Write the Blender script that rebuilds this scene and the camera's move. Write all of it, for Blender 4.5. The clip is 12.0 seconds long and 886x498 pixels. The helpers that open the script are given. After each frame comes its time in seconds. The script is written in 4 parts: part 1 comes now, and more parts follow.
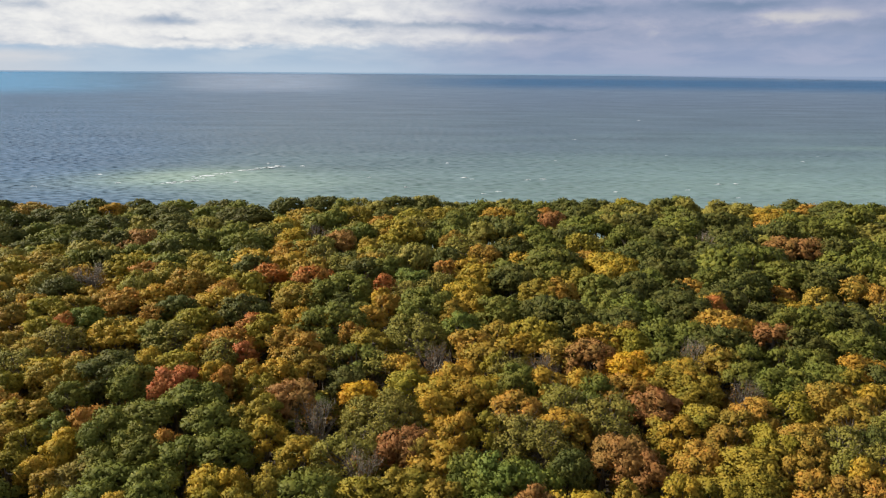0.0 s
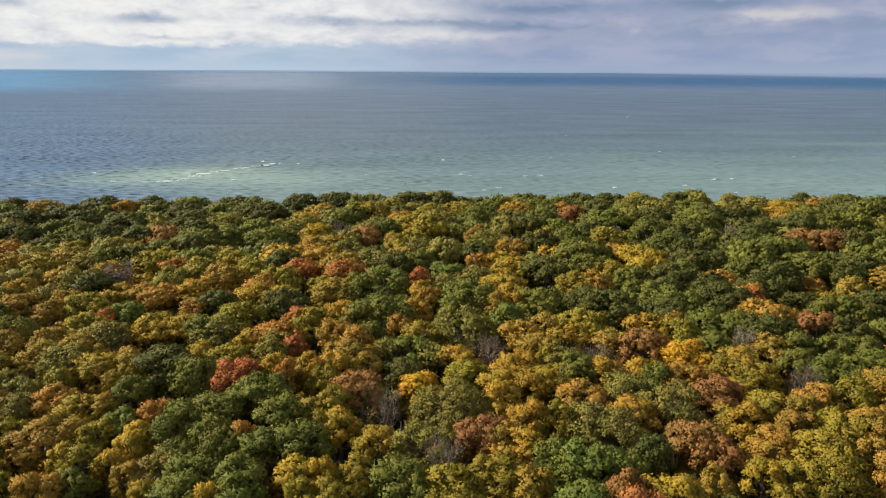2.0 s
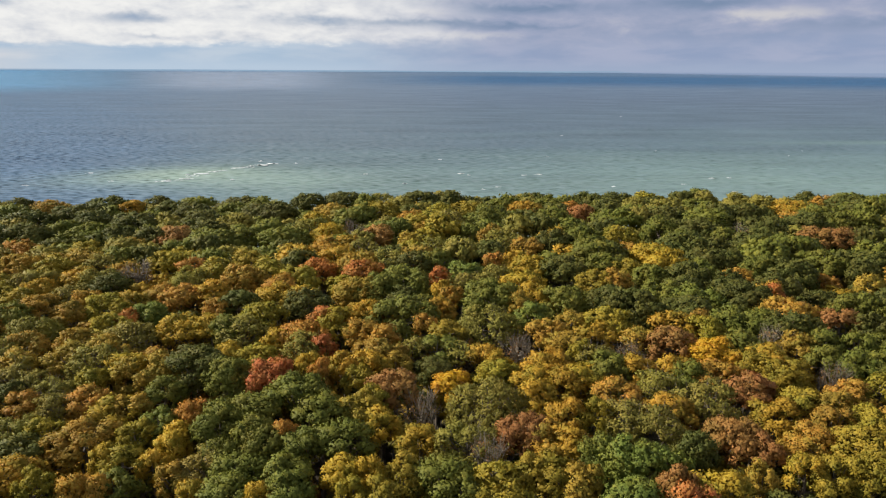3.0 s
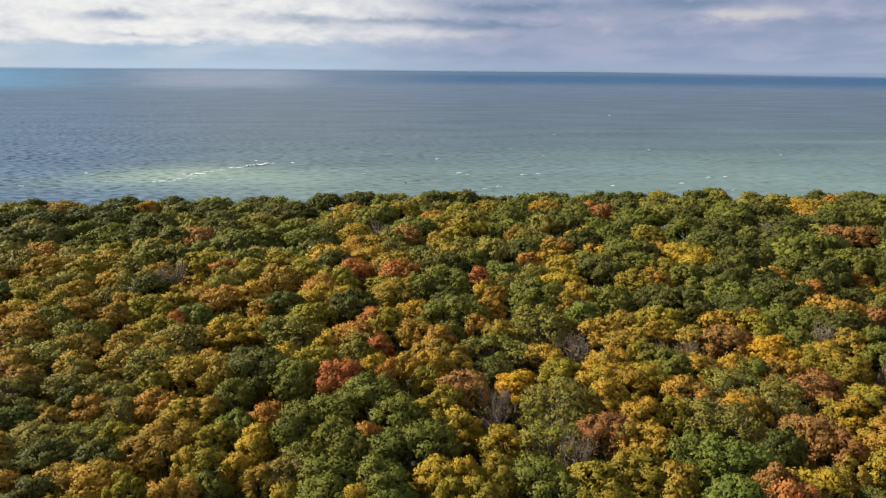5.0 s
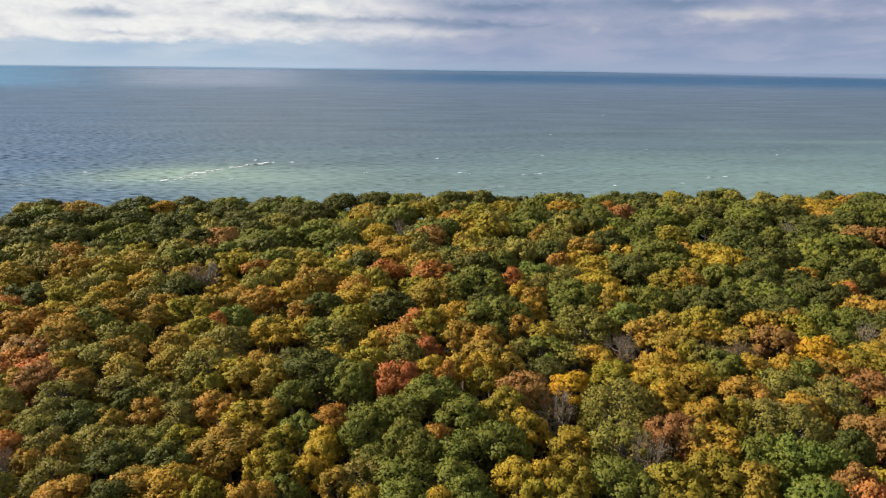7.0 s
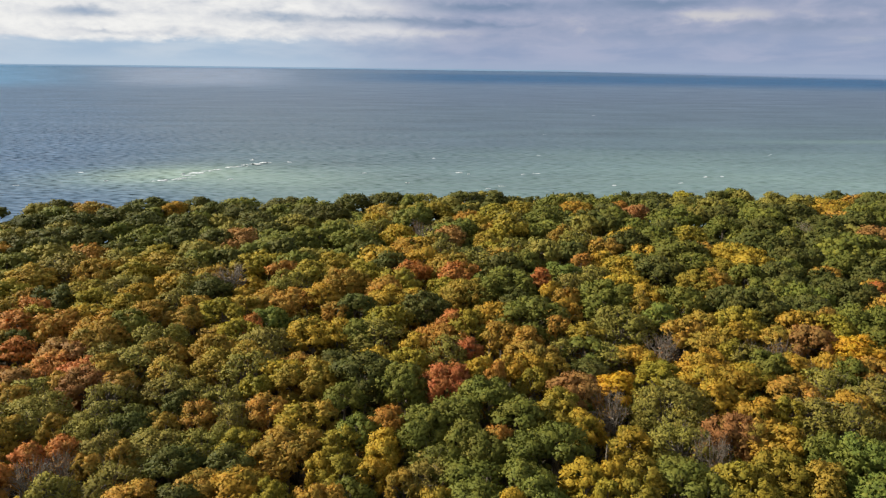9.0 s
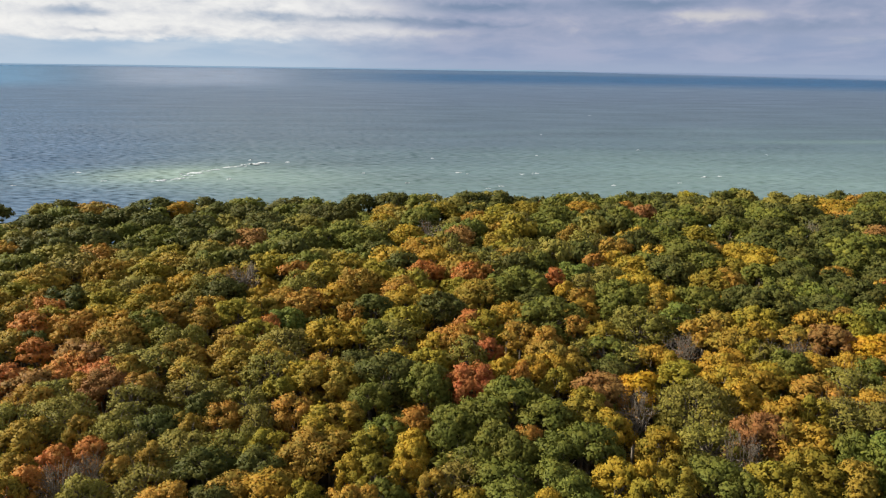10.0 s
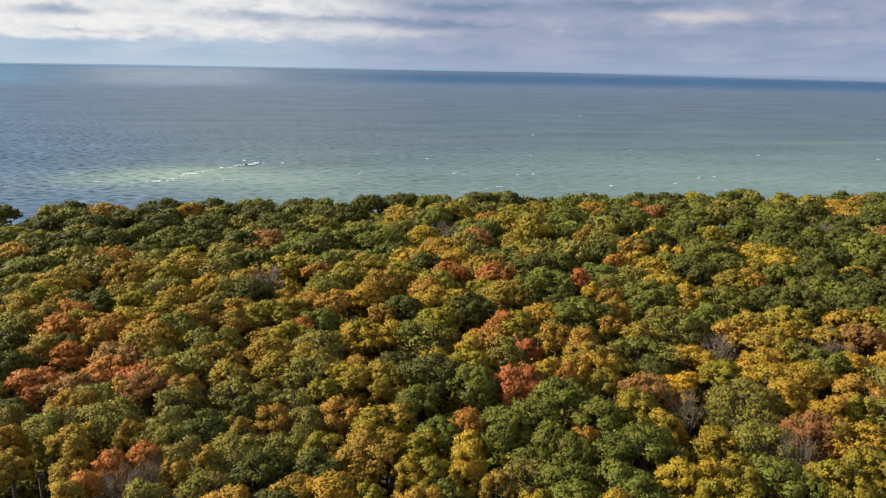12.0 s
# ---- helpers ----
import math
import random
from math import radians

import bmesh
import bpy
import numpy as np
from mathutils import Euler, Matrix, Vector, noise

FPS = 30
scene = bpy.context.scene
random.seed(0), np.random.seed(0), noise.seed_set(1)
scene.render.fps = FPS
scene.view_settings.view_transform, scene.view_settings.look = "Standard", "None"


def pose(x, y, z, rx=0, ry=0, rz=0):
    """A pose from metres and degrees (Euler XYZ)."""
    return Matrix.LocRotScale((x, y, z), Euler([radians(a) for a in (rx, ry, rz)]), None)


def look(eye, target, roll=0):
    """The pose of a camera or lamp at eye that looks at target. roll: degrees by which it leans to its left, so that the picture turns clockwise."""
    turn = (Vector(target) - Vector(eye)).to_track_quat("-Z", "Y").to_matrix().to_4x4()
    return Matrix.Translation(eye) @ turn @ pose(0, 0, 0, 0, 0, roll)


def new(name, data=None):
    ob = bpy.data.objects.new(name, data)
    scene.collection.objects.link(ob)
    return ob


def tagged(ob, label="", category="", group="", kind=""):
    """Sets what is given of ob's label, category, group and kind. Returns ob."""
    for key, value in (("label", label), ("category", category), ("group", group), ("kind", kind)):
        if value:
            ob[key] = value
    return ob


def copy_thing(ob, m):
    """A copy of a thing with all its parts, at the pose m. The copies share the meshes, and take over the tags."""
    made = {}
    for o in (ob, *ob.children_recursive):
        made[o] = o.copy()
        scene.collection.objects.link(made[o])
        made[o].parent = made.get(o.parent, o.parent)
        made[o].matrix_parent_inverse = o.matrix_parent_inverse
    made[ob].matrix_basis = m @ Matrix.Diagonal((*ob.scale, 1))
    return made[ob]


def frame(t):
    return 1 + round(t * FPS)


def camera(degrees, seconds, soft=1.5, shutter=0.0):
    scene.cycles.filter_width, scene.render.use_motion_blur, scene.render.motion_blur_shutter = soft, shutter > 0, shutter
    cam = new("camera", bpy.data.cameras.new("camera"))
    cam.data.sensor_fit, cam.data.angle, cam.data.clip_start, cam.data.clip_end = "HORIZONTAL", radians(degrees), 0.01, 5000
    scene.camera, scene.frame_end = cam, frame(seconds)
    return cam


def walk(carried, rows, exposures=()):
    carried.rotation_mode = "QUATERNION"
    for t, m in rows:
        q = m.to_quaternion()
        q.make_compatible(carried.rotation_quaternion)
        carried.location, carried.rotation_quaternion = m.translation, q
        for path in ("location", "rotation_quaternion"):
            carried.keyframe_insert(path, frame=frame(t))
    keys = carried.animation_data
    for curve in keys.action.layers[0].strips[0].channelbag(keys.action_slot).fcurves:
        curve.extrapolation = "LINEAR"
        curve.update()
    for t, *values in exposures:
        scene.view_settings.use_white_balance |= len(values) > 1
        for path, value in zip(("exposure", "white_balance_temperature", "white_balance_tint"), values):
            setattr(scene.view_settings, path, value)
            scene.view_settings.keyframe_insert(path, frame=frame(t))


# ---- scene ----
cam = camera(63.9, 12.0, soft=1.25)
# seconds, x, y, z, yaw, pitch, roll
ROWS = [
    (0.0, 0.00, 0.00, 72.00, 0.00, -13.83, 0.37),
    (0.5, -2.41, -0.10, 71.69, -0.35, -13.87, 0.35),
    (1.0, -4.89, -0.24, 71.40, -0.67, -13.92, 0.31),
    (1.5, -7.47, -0.38, 71.20, -0.98, -13.96, 0.27),
    (2.0, -10.17, -0.53, 71.09, -1.31, -13.98, 0.24),
    (2.5, -12.98, -0.64, 71.05, -1.68, -13.99, 0.23),
    (3.0, -15.82, -0.67, 71.06, -2.07, -14.01, 0.25),
    (3.5, -18.68, -0.63, 71.09, -2.45, -14.02, 0.26),
    (4.0, -21.49, -0.52, 71.13, -2.80, -14.04, 0.28),
    (4.5, -24.22, -0.37, 71.19, -3.12, -14.06, 0.31),
    (5.0, -26.83, -0.20, 71.25, -3.42, -14.08, 0.34),
    (5.5, -29.27, -0.03, 71.32, -3.67, -14.10, 0.40),
    (6.0, -31.57, 0.13, 71.40, -3.90, -14.11, 0.45),
    (6.5, -33.76, 0.26, 71.47, -4.12, -14.13, 0.51),
    (7.0, -35.89, 0.38, 71.53, -4.35, -14.14, 0.55),
    (7.5, -37.98, 0.51, 71.58, -4.61, -14.14, 0.59),
    (8.0, -40.03, 0.66, 71.62, -4.87, -14.14, 0.62),
    (8.5, -42.06, 0.83, 71.65, -5.14, -14.15, 0.64),
    (9.0, -44.07, 1.02, 71.67, -5.41, -14.15, 0.67),
    (9.5, -46.08, 1.23, 71.67, -5.67, -14.15, 0.71),
    (10.0, -48.08, 1.48, 71.66, -5.95, -14.15, 0.74),
    (10.5, -50.06, 1.73, 71.65, -6.24, -14.14, 0.79),
    (11.0, -52.03, 1.97, 71.65, -6.54, -14.13, 0.82),
    (11.5, -53.99, 2.20, 71.67, -6.83, -14.12, 0.86),
    (12.0, -55.94, 2.42, 71.69, -7.13, -14.11, 0.89),
]
walk(cam, [(t, pose(x, y, z, 90 + pitch, 0, yaw) @ pose(0, 0, 0, 0, 0, roll)) for t, x, y, z, yaw, pitch, roll in ROWS], exposures=[(0.0, 0.35), (12.0, 0.35)])

# ---- world and light ----
SUN_AZIMUTH, SUN_HEIGHT = radians(-76), radians(36)  # from straight ahead, clockwise; above the horizon

world = bpy.data.worlds.new("sky")
scene.world = world
world.use_nodes = True


class Nodes:
    """Short calls for building a node tree."""

    def __init__(self, tree):
        self.tree = tree

    def add(self, kind, inputs=(), **props):
        n = self.tree.nodes.new(kind)
        for k, v in props.items():
            setattr(n, k, v)
        for k, v in dict(inputs).items():
            s = n.inputs[k]
            if isinstance(v, bpy.types.NodeSocket):
                self.tree.links.new(v, s)
            else:
                s.default_value = v
        return n

    def math(self, op, a, b=0.0, c=0.0, clamp=False):
        return self.add("ShaderNodeMath", {0: a, 1: b, 2: c}, operation=op, use_clamp=clamp).outputs[0]

    def smooth(self, v, lo, hi):
        return self.add("ShaderNodeMapRange", {0: v, 1: lo, 2: hi, 3: 0.0, 4: 1.0}, interpolation_type="SMOOTHSTEP").outputs[0]

    def mix(self, f, a, b, blend="MIX"):
        n = self.add("ShaderNodeMix", data_type="RGBA", blend_type=blend)
        for s, v in ((n.inputs[0], f), (n.inputs[6], a), (n.inputs[7], b)):
            if isinstance(v, bpy.types.NodeSocket):
                self.tree.links.new(v, s)
            else:
                s.default_value = v
        return n.outputs[2]

    def noise(self, vec, scale, detail=4.0, rough=0.55, distort=0.0):
        return self.add("ShaderNodeTexNoise", {"Vector": vec, "Scale": scale, "Detail": detail, "Roughness": rough, "Distortion": distort}).outputs[0]

    def xyz(self, x, y, z):
        return self.add("ShaderNodeCombineXYZ", {0: x, 1: y, 2: z}).outputs[0]

    def split(self, vec):
        return self.add("ShaderNodeSeparateXYZ", {0: vec}).outputs

    def ramp(self, v, stops):
        n = self.add("ShaderNodeValToRGB", {0: v})
        e = n.color_ramp.elements
        while len(e) < len(stops):
            e.new(0.5)
        for el, (pos, col) in zip(e, stops):
            el.position, el.color = pos, col
        return n.outputs[0]


def srgb(r, g, b):
    """Linear colour from 0..255 display values."""
    return tuple(((c / 255) / 12.92 if c <= 10 else ((c / 255 + 0.055) / 1.055) ** 2.4) for c in (r, g, b)) + (1.0,)


def build_sky():
    n = Nodes(world.node_tree)
    world.node_tree.nodes.clear()
    sky = n.add("ShaderNodeTexSky", sky_type="NISHITA", sun_disc=False, sun_elevation=SUN_HEIGHT, sun_rotation=SUN_AZIMUTH % (2 * math.pi), altitude=100.0, air_density=1.0, dust_density=1.0, ozone_density=1.0)
    clear = n.add("ShaderNodeBackground", {"Color": sky.outputs[0], "Strength": 0.1})
    way = n.add("ShaderNodeTexCoord").outputs["Generated"]
    x, y, z = n.split(n.add("ShaderNodeVectorMath", {0: way}, operation="NORMALIZE").outputs[0])
    az = n.math("MULTIPLY", n.math("ARCTAN2", x, y), 57.2958)
    el = n.math("MULTIPLY", n.math("ARCSINE", z), 57.2958)
    # big shapes, drawn out sideways towards the horizon
    wide = n.noise(n.xyz(n.math("MULTIPLY", az, 0.13), n.math("MULTIPLY", el, 0.42), 3.7), 1.0, 5.0, 0.55, 0.4)
    fine = n.noise(n.xyz(n.math("MULTIPLY", az, 0.30), n.math("MULTIPLY", el, 0.95), 1.3), 1.0, 9.0, 0.58, 0.4)
    puff = n.noise(n.xyz(n.math("MULTIPLY", az, 0.50), n.math("MULTIPLY", el, 1.05), 6.3), 1.0, 7.0, 0.56, 0.35)
    curl = n.noise(n.xyz(n.math("MULTIPLY", az, 1.1), n.math("MULTIPLY", el, 2.2), 2.9), 1.0, 5.0, 0.6, 0.6)
    haze = n.noise(n.xyz(n.math("MULTIPLY", az, 0.17), n.math("MULTIPLY", el, 0.75), 8.1), 1.0, 6.0, 0.52, 0.3)
    drift = n.math("ADD", az, n.math("MULTIPLY", n.math("SUBTRACT", wide, 0.5), 10.0))
    right, under = n.smooth(drift, -9.0, 9.5), n.smooth(drift, -13.0, 10.0)
    # ragged edges for the single masses of cloud
    az_bent = n.math("ADD", az, n.math("MULTIPLY", n.math("SUBTRACT", fine, 0.5), 5.0))
    el_bent = n.math("ADD", el, n.math("MULTIPLY", n.math("SUBTRACT", puff, 0.5), 0.9))

    def masses(rows):
        """Soft masses of cloud: direction, height, the reach either way, and how much lighter each is."""
        total = 0.0
        for a0, e0, wa, we, lift in rows:
            u = n.math("DIVIDE", n.math("SUBTRACT", az_bent, a0), wa)
            v = n.math("DIVIDE", n.math("SUBTRACT", el_bent, e0), we)
            bell = n.math("EXPONENT", n.math("MULTIPLY", n.math("ADD", n.math("MULTIPLY", u, u), n.math("MULTIPLY", v, v)), -1.0))
            total = n.math("MULTIPLY_ADD", bell, lift, total)
        return total

    shade = masses(((-20.3, 3.6, 3.0, 0.36, -0.34), (-19.0, 2.35, 1.6, 0.17, -0.26), (-30.0, 4.4, 3.0, 0.35, -0.2), (-8.6, 3.7, 3.2, 0.4, -0.2), (0.0, 3.7, 6.0, 0.26, -0.34), (7.0, 3.35, 4.5, 0.26, -0.26), (7.5, 4.7, 4.5, 0.42, -0.3), (21.0, 4.9, 5.5, 0.45, -0.28), (31.4, 3.2, 5.0, 0.4, -0.2), (22.0, 2.6, 5.0, 0.3, -0.12)))
    gleam = masses(((25.8, 4.1, 3.2, 0.5, 0.27), (13.8, 1.75, 1.6, 0.2, 0.2), (29.0, 1.5, 4.0, 0.22, 0.13), (37.0, 2.1, 3.0, 0.5, 0.24), (-6.0, 4.5, 1.8, 0.5, 0.16), (-16.5, 3.0, 3.5, 0.4, 0.12), (3.0, 2.75, 5.0, 0.3, 0.22), (1.0, 4.6, 3.0, 0.3, 0.15)))
    lift = n.math("ADD", shade, gleam)
    # air under the cloud base
    wisp = n.smooth(haze, 0.36, 0.68)
    low = n.mix(under, n.mix(wisp, srgb(172, 193, 215), srgb(192, 206, 221)), n.mix(wisp, srgb(148, 163, 193), srgb(168, 176, 201)))
    low = n.mix(n.smooth(el, 1.3, 0.0), low, n.mix(under, srgb(186, 204, 222), srgb(160, 174, 200)))
    low = n.mix(n.math("MULTIPLY", n.smooth(az, -24.0, -31.0), n.smooth(el, 1.7, 1.2)), low, n.mix(wisp, srgb(198, 207, 218), srgb(214, 216, 221)))
    # sunlit cumulus in one half, grey stratus in the other
    base = n.math("ADD", el, n.math("MULTIPLY", n.math("SUBTRACT", fine, 0.5), 1.5))
    base = n.math("ADD", base, n.math("MULTIPLY", n.math("SUBTRACT", puff, 0.5), 0.6))
    base = n.math("SUBTRACT", base, n.math("MULTIPLY", az, 0.022))
    tone = n.math("ADD", n.math("ADD", n.math("MULTIPLY", fine, 0.45), n.math("ADD", n.math("MULTIPLY", puff, 0.35), n.math("MULTIPLY", curl, 0.2))), n.math("MULTIPLY", lift, 0.75))
    bright = n.ramp(tone, [(0.14, srgb(156, 173, 196)), (0.32, srgb(196, 203, 213)), (0.44, srgb(221, 223, 227)), (0.56, srgb(239, 239, 238)), (0.70, srgb(251, 250, 247))])
    flow = n.math("ADD", n.math("ADD", n.math("MULTIPLY", wide, 0.3), n.math("ADD", n.math("MULTIPLY", fine, 0.4), n.math("MULTIPLY", puff, 0.3))), lift)
    grey = n.ramp(flow, [(0.22, srgb(126, 145, 174)), (0.42, srgb(149, 161, 188)), (0.55, srgb(165, 172, 196)), (0.80, srgb(204, 203, 208))])
    cumulus = n.smooth(base, 1.95, 2.55)
    stratus = n.smooth(base, 0.7, 3.2)
    cover = n.mix(right, cumulus, stratus)
    cloud = n.mix(cover, low, n.mix(right, bright, grey))
    # higher up the cover breaks open
    high = n.noise(n.xyz(n.math("MULTIPLY", x, 3.0), n.math("MULTIPLY", y, 3.0), n.math("MULTIPLY", z, 6.0)), 1.0, 4.0, 0.6)
    gaps = n.math("MULTIPLY", n.smooth(el, 8.0, 25.0), n.smooth(high, 0.40, 0.60))
    cloud = n.mix(n.smooth(el, 7.0, 20.0), cloud, srgb(190, 193, 200))
    veil = n.add("ShaderNodeBackground", {"Color": cloud, "Strength": 0.77})
    both = n.add("ShaderNodeMixShader", {0: gaps, 1: veil.outputs[0], 2: clear.outputs[0]})
    n.add("ShaderNodeOutputWorld", {0: both.outputs[0]})


build_sky()
sun = new("sun", bpy.data.lights.new("sun", "SUN"))
sun.data.energy, sun.data.angle, sun.data.color = 4.7, radians(0.6), (1.0, 0.94, 0.84)
sun.matrix_world = look((0, 0, 150), Vector((0, 0, 150)) - Vector((math.sin(SUN_AZIMUTH) * math.cos(SUN_HEIGHT), math.cos(SUN_AZIMUTH) * math.cos(SUN_HEIGHT), math.sin(SUN_HEIGHT))))


# ---- materials ----
def material(name):
    m = bpy.data.materials.new(name)
    m.use_nodes = True
    m.node_tree.nodes.clear()
    return m, Nodes(m.node_tree)


def foliage(name, main, second, third, amount=0.45):
    """Leaves: one main colour, patches of a second, flecks of a third, some light let through."""
    m, n = material(name)
    geo = n.add("ShaderNodeNewGeometry")
    place, each = geo.outputs["Position"], geo.outputs["Random Per Island"]
    tree = n.add("ShaderNodeObjectInfo").outputs["Random"]
    shifted = n.add("ShaderNodeVectorMath", {0: place, 1: n.xyz(n.math("MULTIPLY", tree, 90.0), 0.0, 0.0)}, operation="ADD").outputs[0]
    patch = n.smooth(n.noise(shifted, 0.36, 4.0, 0.65), 0.60 - amount * 0.38, 0.70 - amount * 0.15)
    col = n.mix(n.math("MULTIPLY", patch, 0.75), main, second)
    col = n.mix(n.math("MULTIPLY", n.math("GREATER_THAN", each, 0.88), 0.35), col, third)
    drift = n.noise(place, 0.07, 2.0)
    hue = n.math("ADD", 0.5, n.math("ADD", n.math("MULTIPLY", n.math("SUBTRACT", tree, 0.5), 0.018), n.math("MULTIPLY", n.math("SUBTRACT", drift, 0.5), 0.03)))
    val = n.math("ADD", 0.81, n.math("ADD", n.math("MULTIPLY", each, 0.26), n.math("MULTIPLY", n.math("FRACT", n.math("MULTIPLY", tree, 7.3)), 0.22)))
    col = n.add("ShaderNodeHueSaturation", {"Hue": n.math("ADD", hue, -0.003), "Saturation": 0.98, "Value": val, "Color": col}).outputs[0]
    gloss = n.add("ShaderNodeBsdfPrincipled", {"Base Color": col, "Roughness": 0.6, "Specular IOR Level": 0.12})
    glow = n.add("ShaderNodeBsdfTranslucent", {"Color": col})
    both = n.add("ShaderNodeMixShader", {0: 0.17, 1: gloss.outputs[0], 2: glow.outputs[0]})
    n.add("ShaderNodeOutputMaterial", {0: both.outputs[0]})
    return m


def lin(r, g, b):
    return (r, g, b, 1.0)


LEAF = {
    "dark": foliage("dark_green_leaves", lin(0.088, 0.096, 0.019), lin(0.124, 0.112, 0.020), lin(0.19, 0.155, 0.02)),
    "green": foliage("green_leaves", lin(0.132, 0.145, 0.022), lin(0.178, 0.165, 0.023), lin(0.27, 0.225, 0.025)),
    "bright": foliage("bright_green_leaves", lin(0.132, 0.168, 0.027), lin(0.18, 0.186, 0.026), lin(0.28, 0.24, 0.03)),
    "olive": foliage("olive_leaves", lin(0.245, 0.206, 0.034), lin(0.17, 0.162, 0.027), lin(0.38, 0.27, 0.05)),
    "lime": foliage("yellow_green_leaves", lin(0.30, 0.228, 0.020), lin(0.18, 0.17, 0.018), lin(0.43, 0.29, 0.03)),
    "gold": foliage("golden_leaves", lin(0.42, 0.262, 0.021), lin(0.23, 0.19, 0.019), lin(0.56, 0.28, 0.03)),
    "yellow": foliage("bright_yellow_leaves", lin(0.58, 0.345, 0.014), lin(0.52, 0.24, 0.015), lin(0.50, 0.36, 0.02)),
    "orange": foliage("orange_leaves", lin(0.41, 0.222, 0.028), lin(0.28, 0.20, 0.026), lin(0.52, 0.19, 0.03)),
    "flame": foliage("orange_red_leaves", lin(0.45, 0.175, 0.032), lin(0.34, 0.19, 0.030), lin(0.46, 0.14, 0.038)),
    "red": foliage("red_leaves", lin(0.43, 0.145, 0.038), lin(0.38, 0.175, 0.036), lin(0.40, 0.09, 0.035)),
    "russet": foliage("russet_leaves", lin(0.31, 0.152, 0.038), lin(0.26, 0.155, 0.034), lin(0.36, 0.15, 0.04)),
    "bronze": foliage("bronze_leaves", lin(0.355, 0.225, 0.027), lin(0.21, 0.18, 0.024), lin(0.47, 0.23, 0.03)),
}


def bark_material(name, dark, middle, pale):
    m, n = material(name)
    place = n.add("ShaderNodeTexCoord").outputs["Object"]
    x, y, z = n.split(place)
    streak = n.noise(n.xyz(n.math("MULTIPLY", x, 9.0), n.math("MULTIPLY", y, 9.0), n.math("MULTIPLY", z, 1.5)), 1.0, 4.0)
    col = n.ramp(streak, [(0.35, dark), (0.6, middle), (0.75, pale)])
    bump = n.add("ShaderNodeBump", {"Height": streak, "Strength": 0.5, "Distance": 0.05})
    b = n.add("ShaderNodeBsdfPrincipled", {"Base Color": col, "Roughness": 0.9, "Normal": bump.outputs[0]})
    n.add("ShaderNodeOutputMaterial", {0: b.outputs[0]})
    return m


def soil_material():
    m, n = material("leaf_litter_and_sand")
    place = n.add("ShaderNodeNewGeometry").outputs["Position"]
    z = n.split(place)[2]
    grain = n.noise(place, 1.7, 6.0, 0.7)
    litter = n.ramp(grain, [(0.35, lin(0.028, 0.021, 0.013)), (0.5, lin(0.055, 0.040, 0.022)), (0.68, lin(0.10, 0.065, 0.030))])
    sand = n.ramp(grain, [(0.3, lin(0.30, 0.25, 0.18)), (0.7, lin(0.42, 0.36, 0.27))])
    col = n.mix(n.smooth(n.math("ADD", z, n.math("MULTIPLY", grain, 2.0)), 4.5, 2.5), litter, sand)
    bump = n.add("ShaderNodeBump", {"Height": grain, "Strength": 0.6, "Distance": 0.15})
    b = n.add("ShaderNodeBsdfPrincipled", {"Base Color": col, "Roughness": 0.95, "Normal": bump.outputs[0]})
    n.add("ShaderNodeOutputMaterial", {0: b.outputs[0]})
    return m


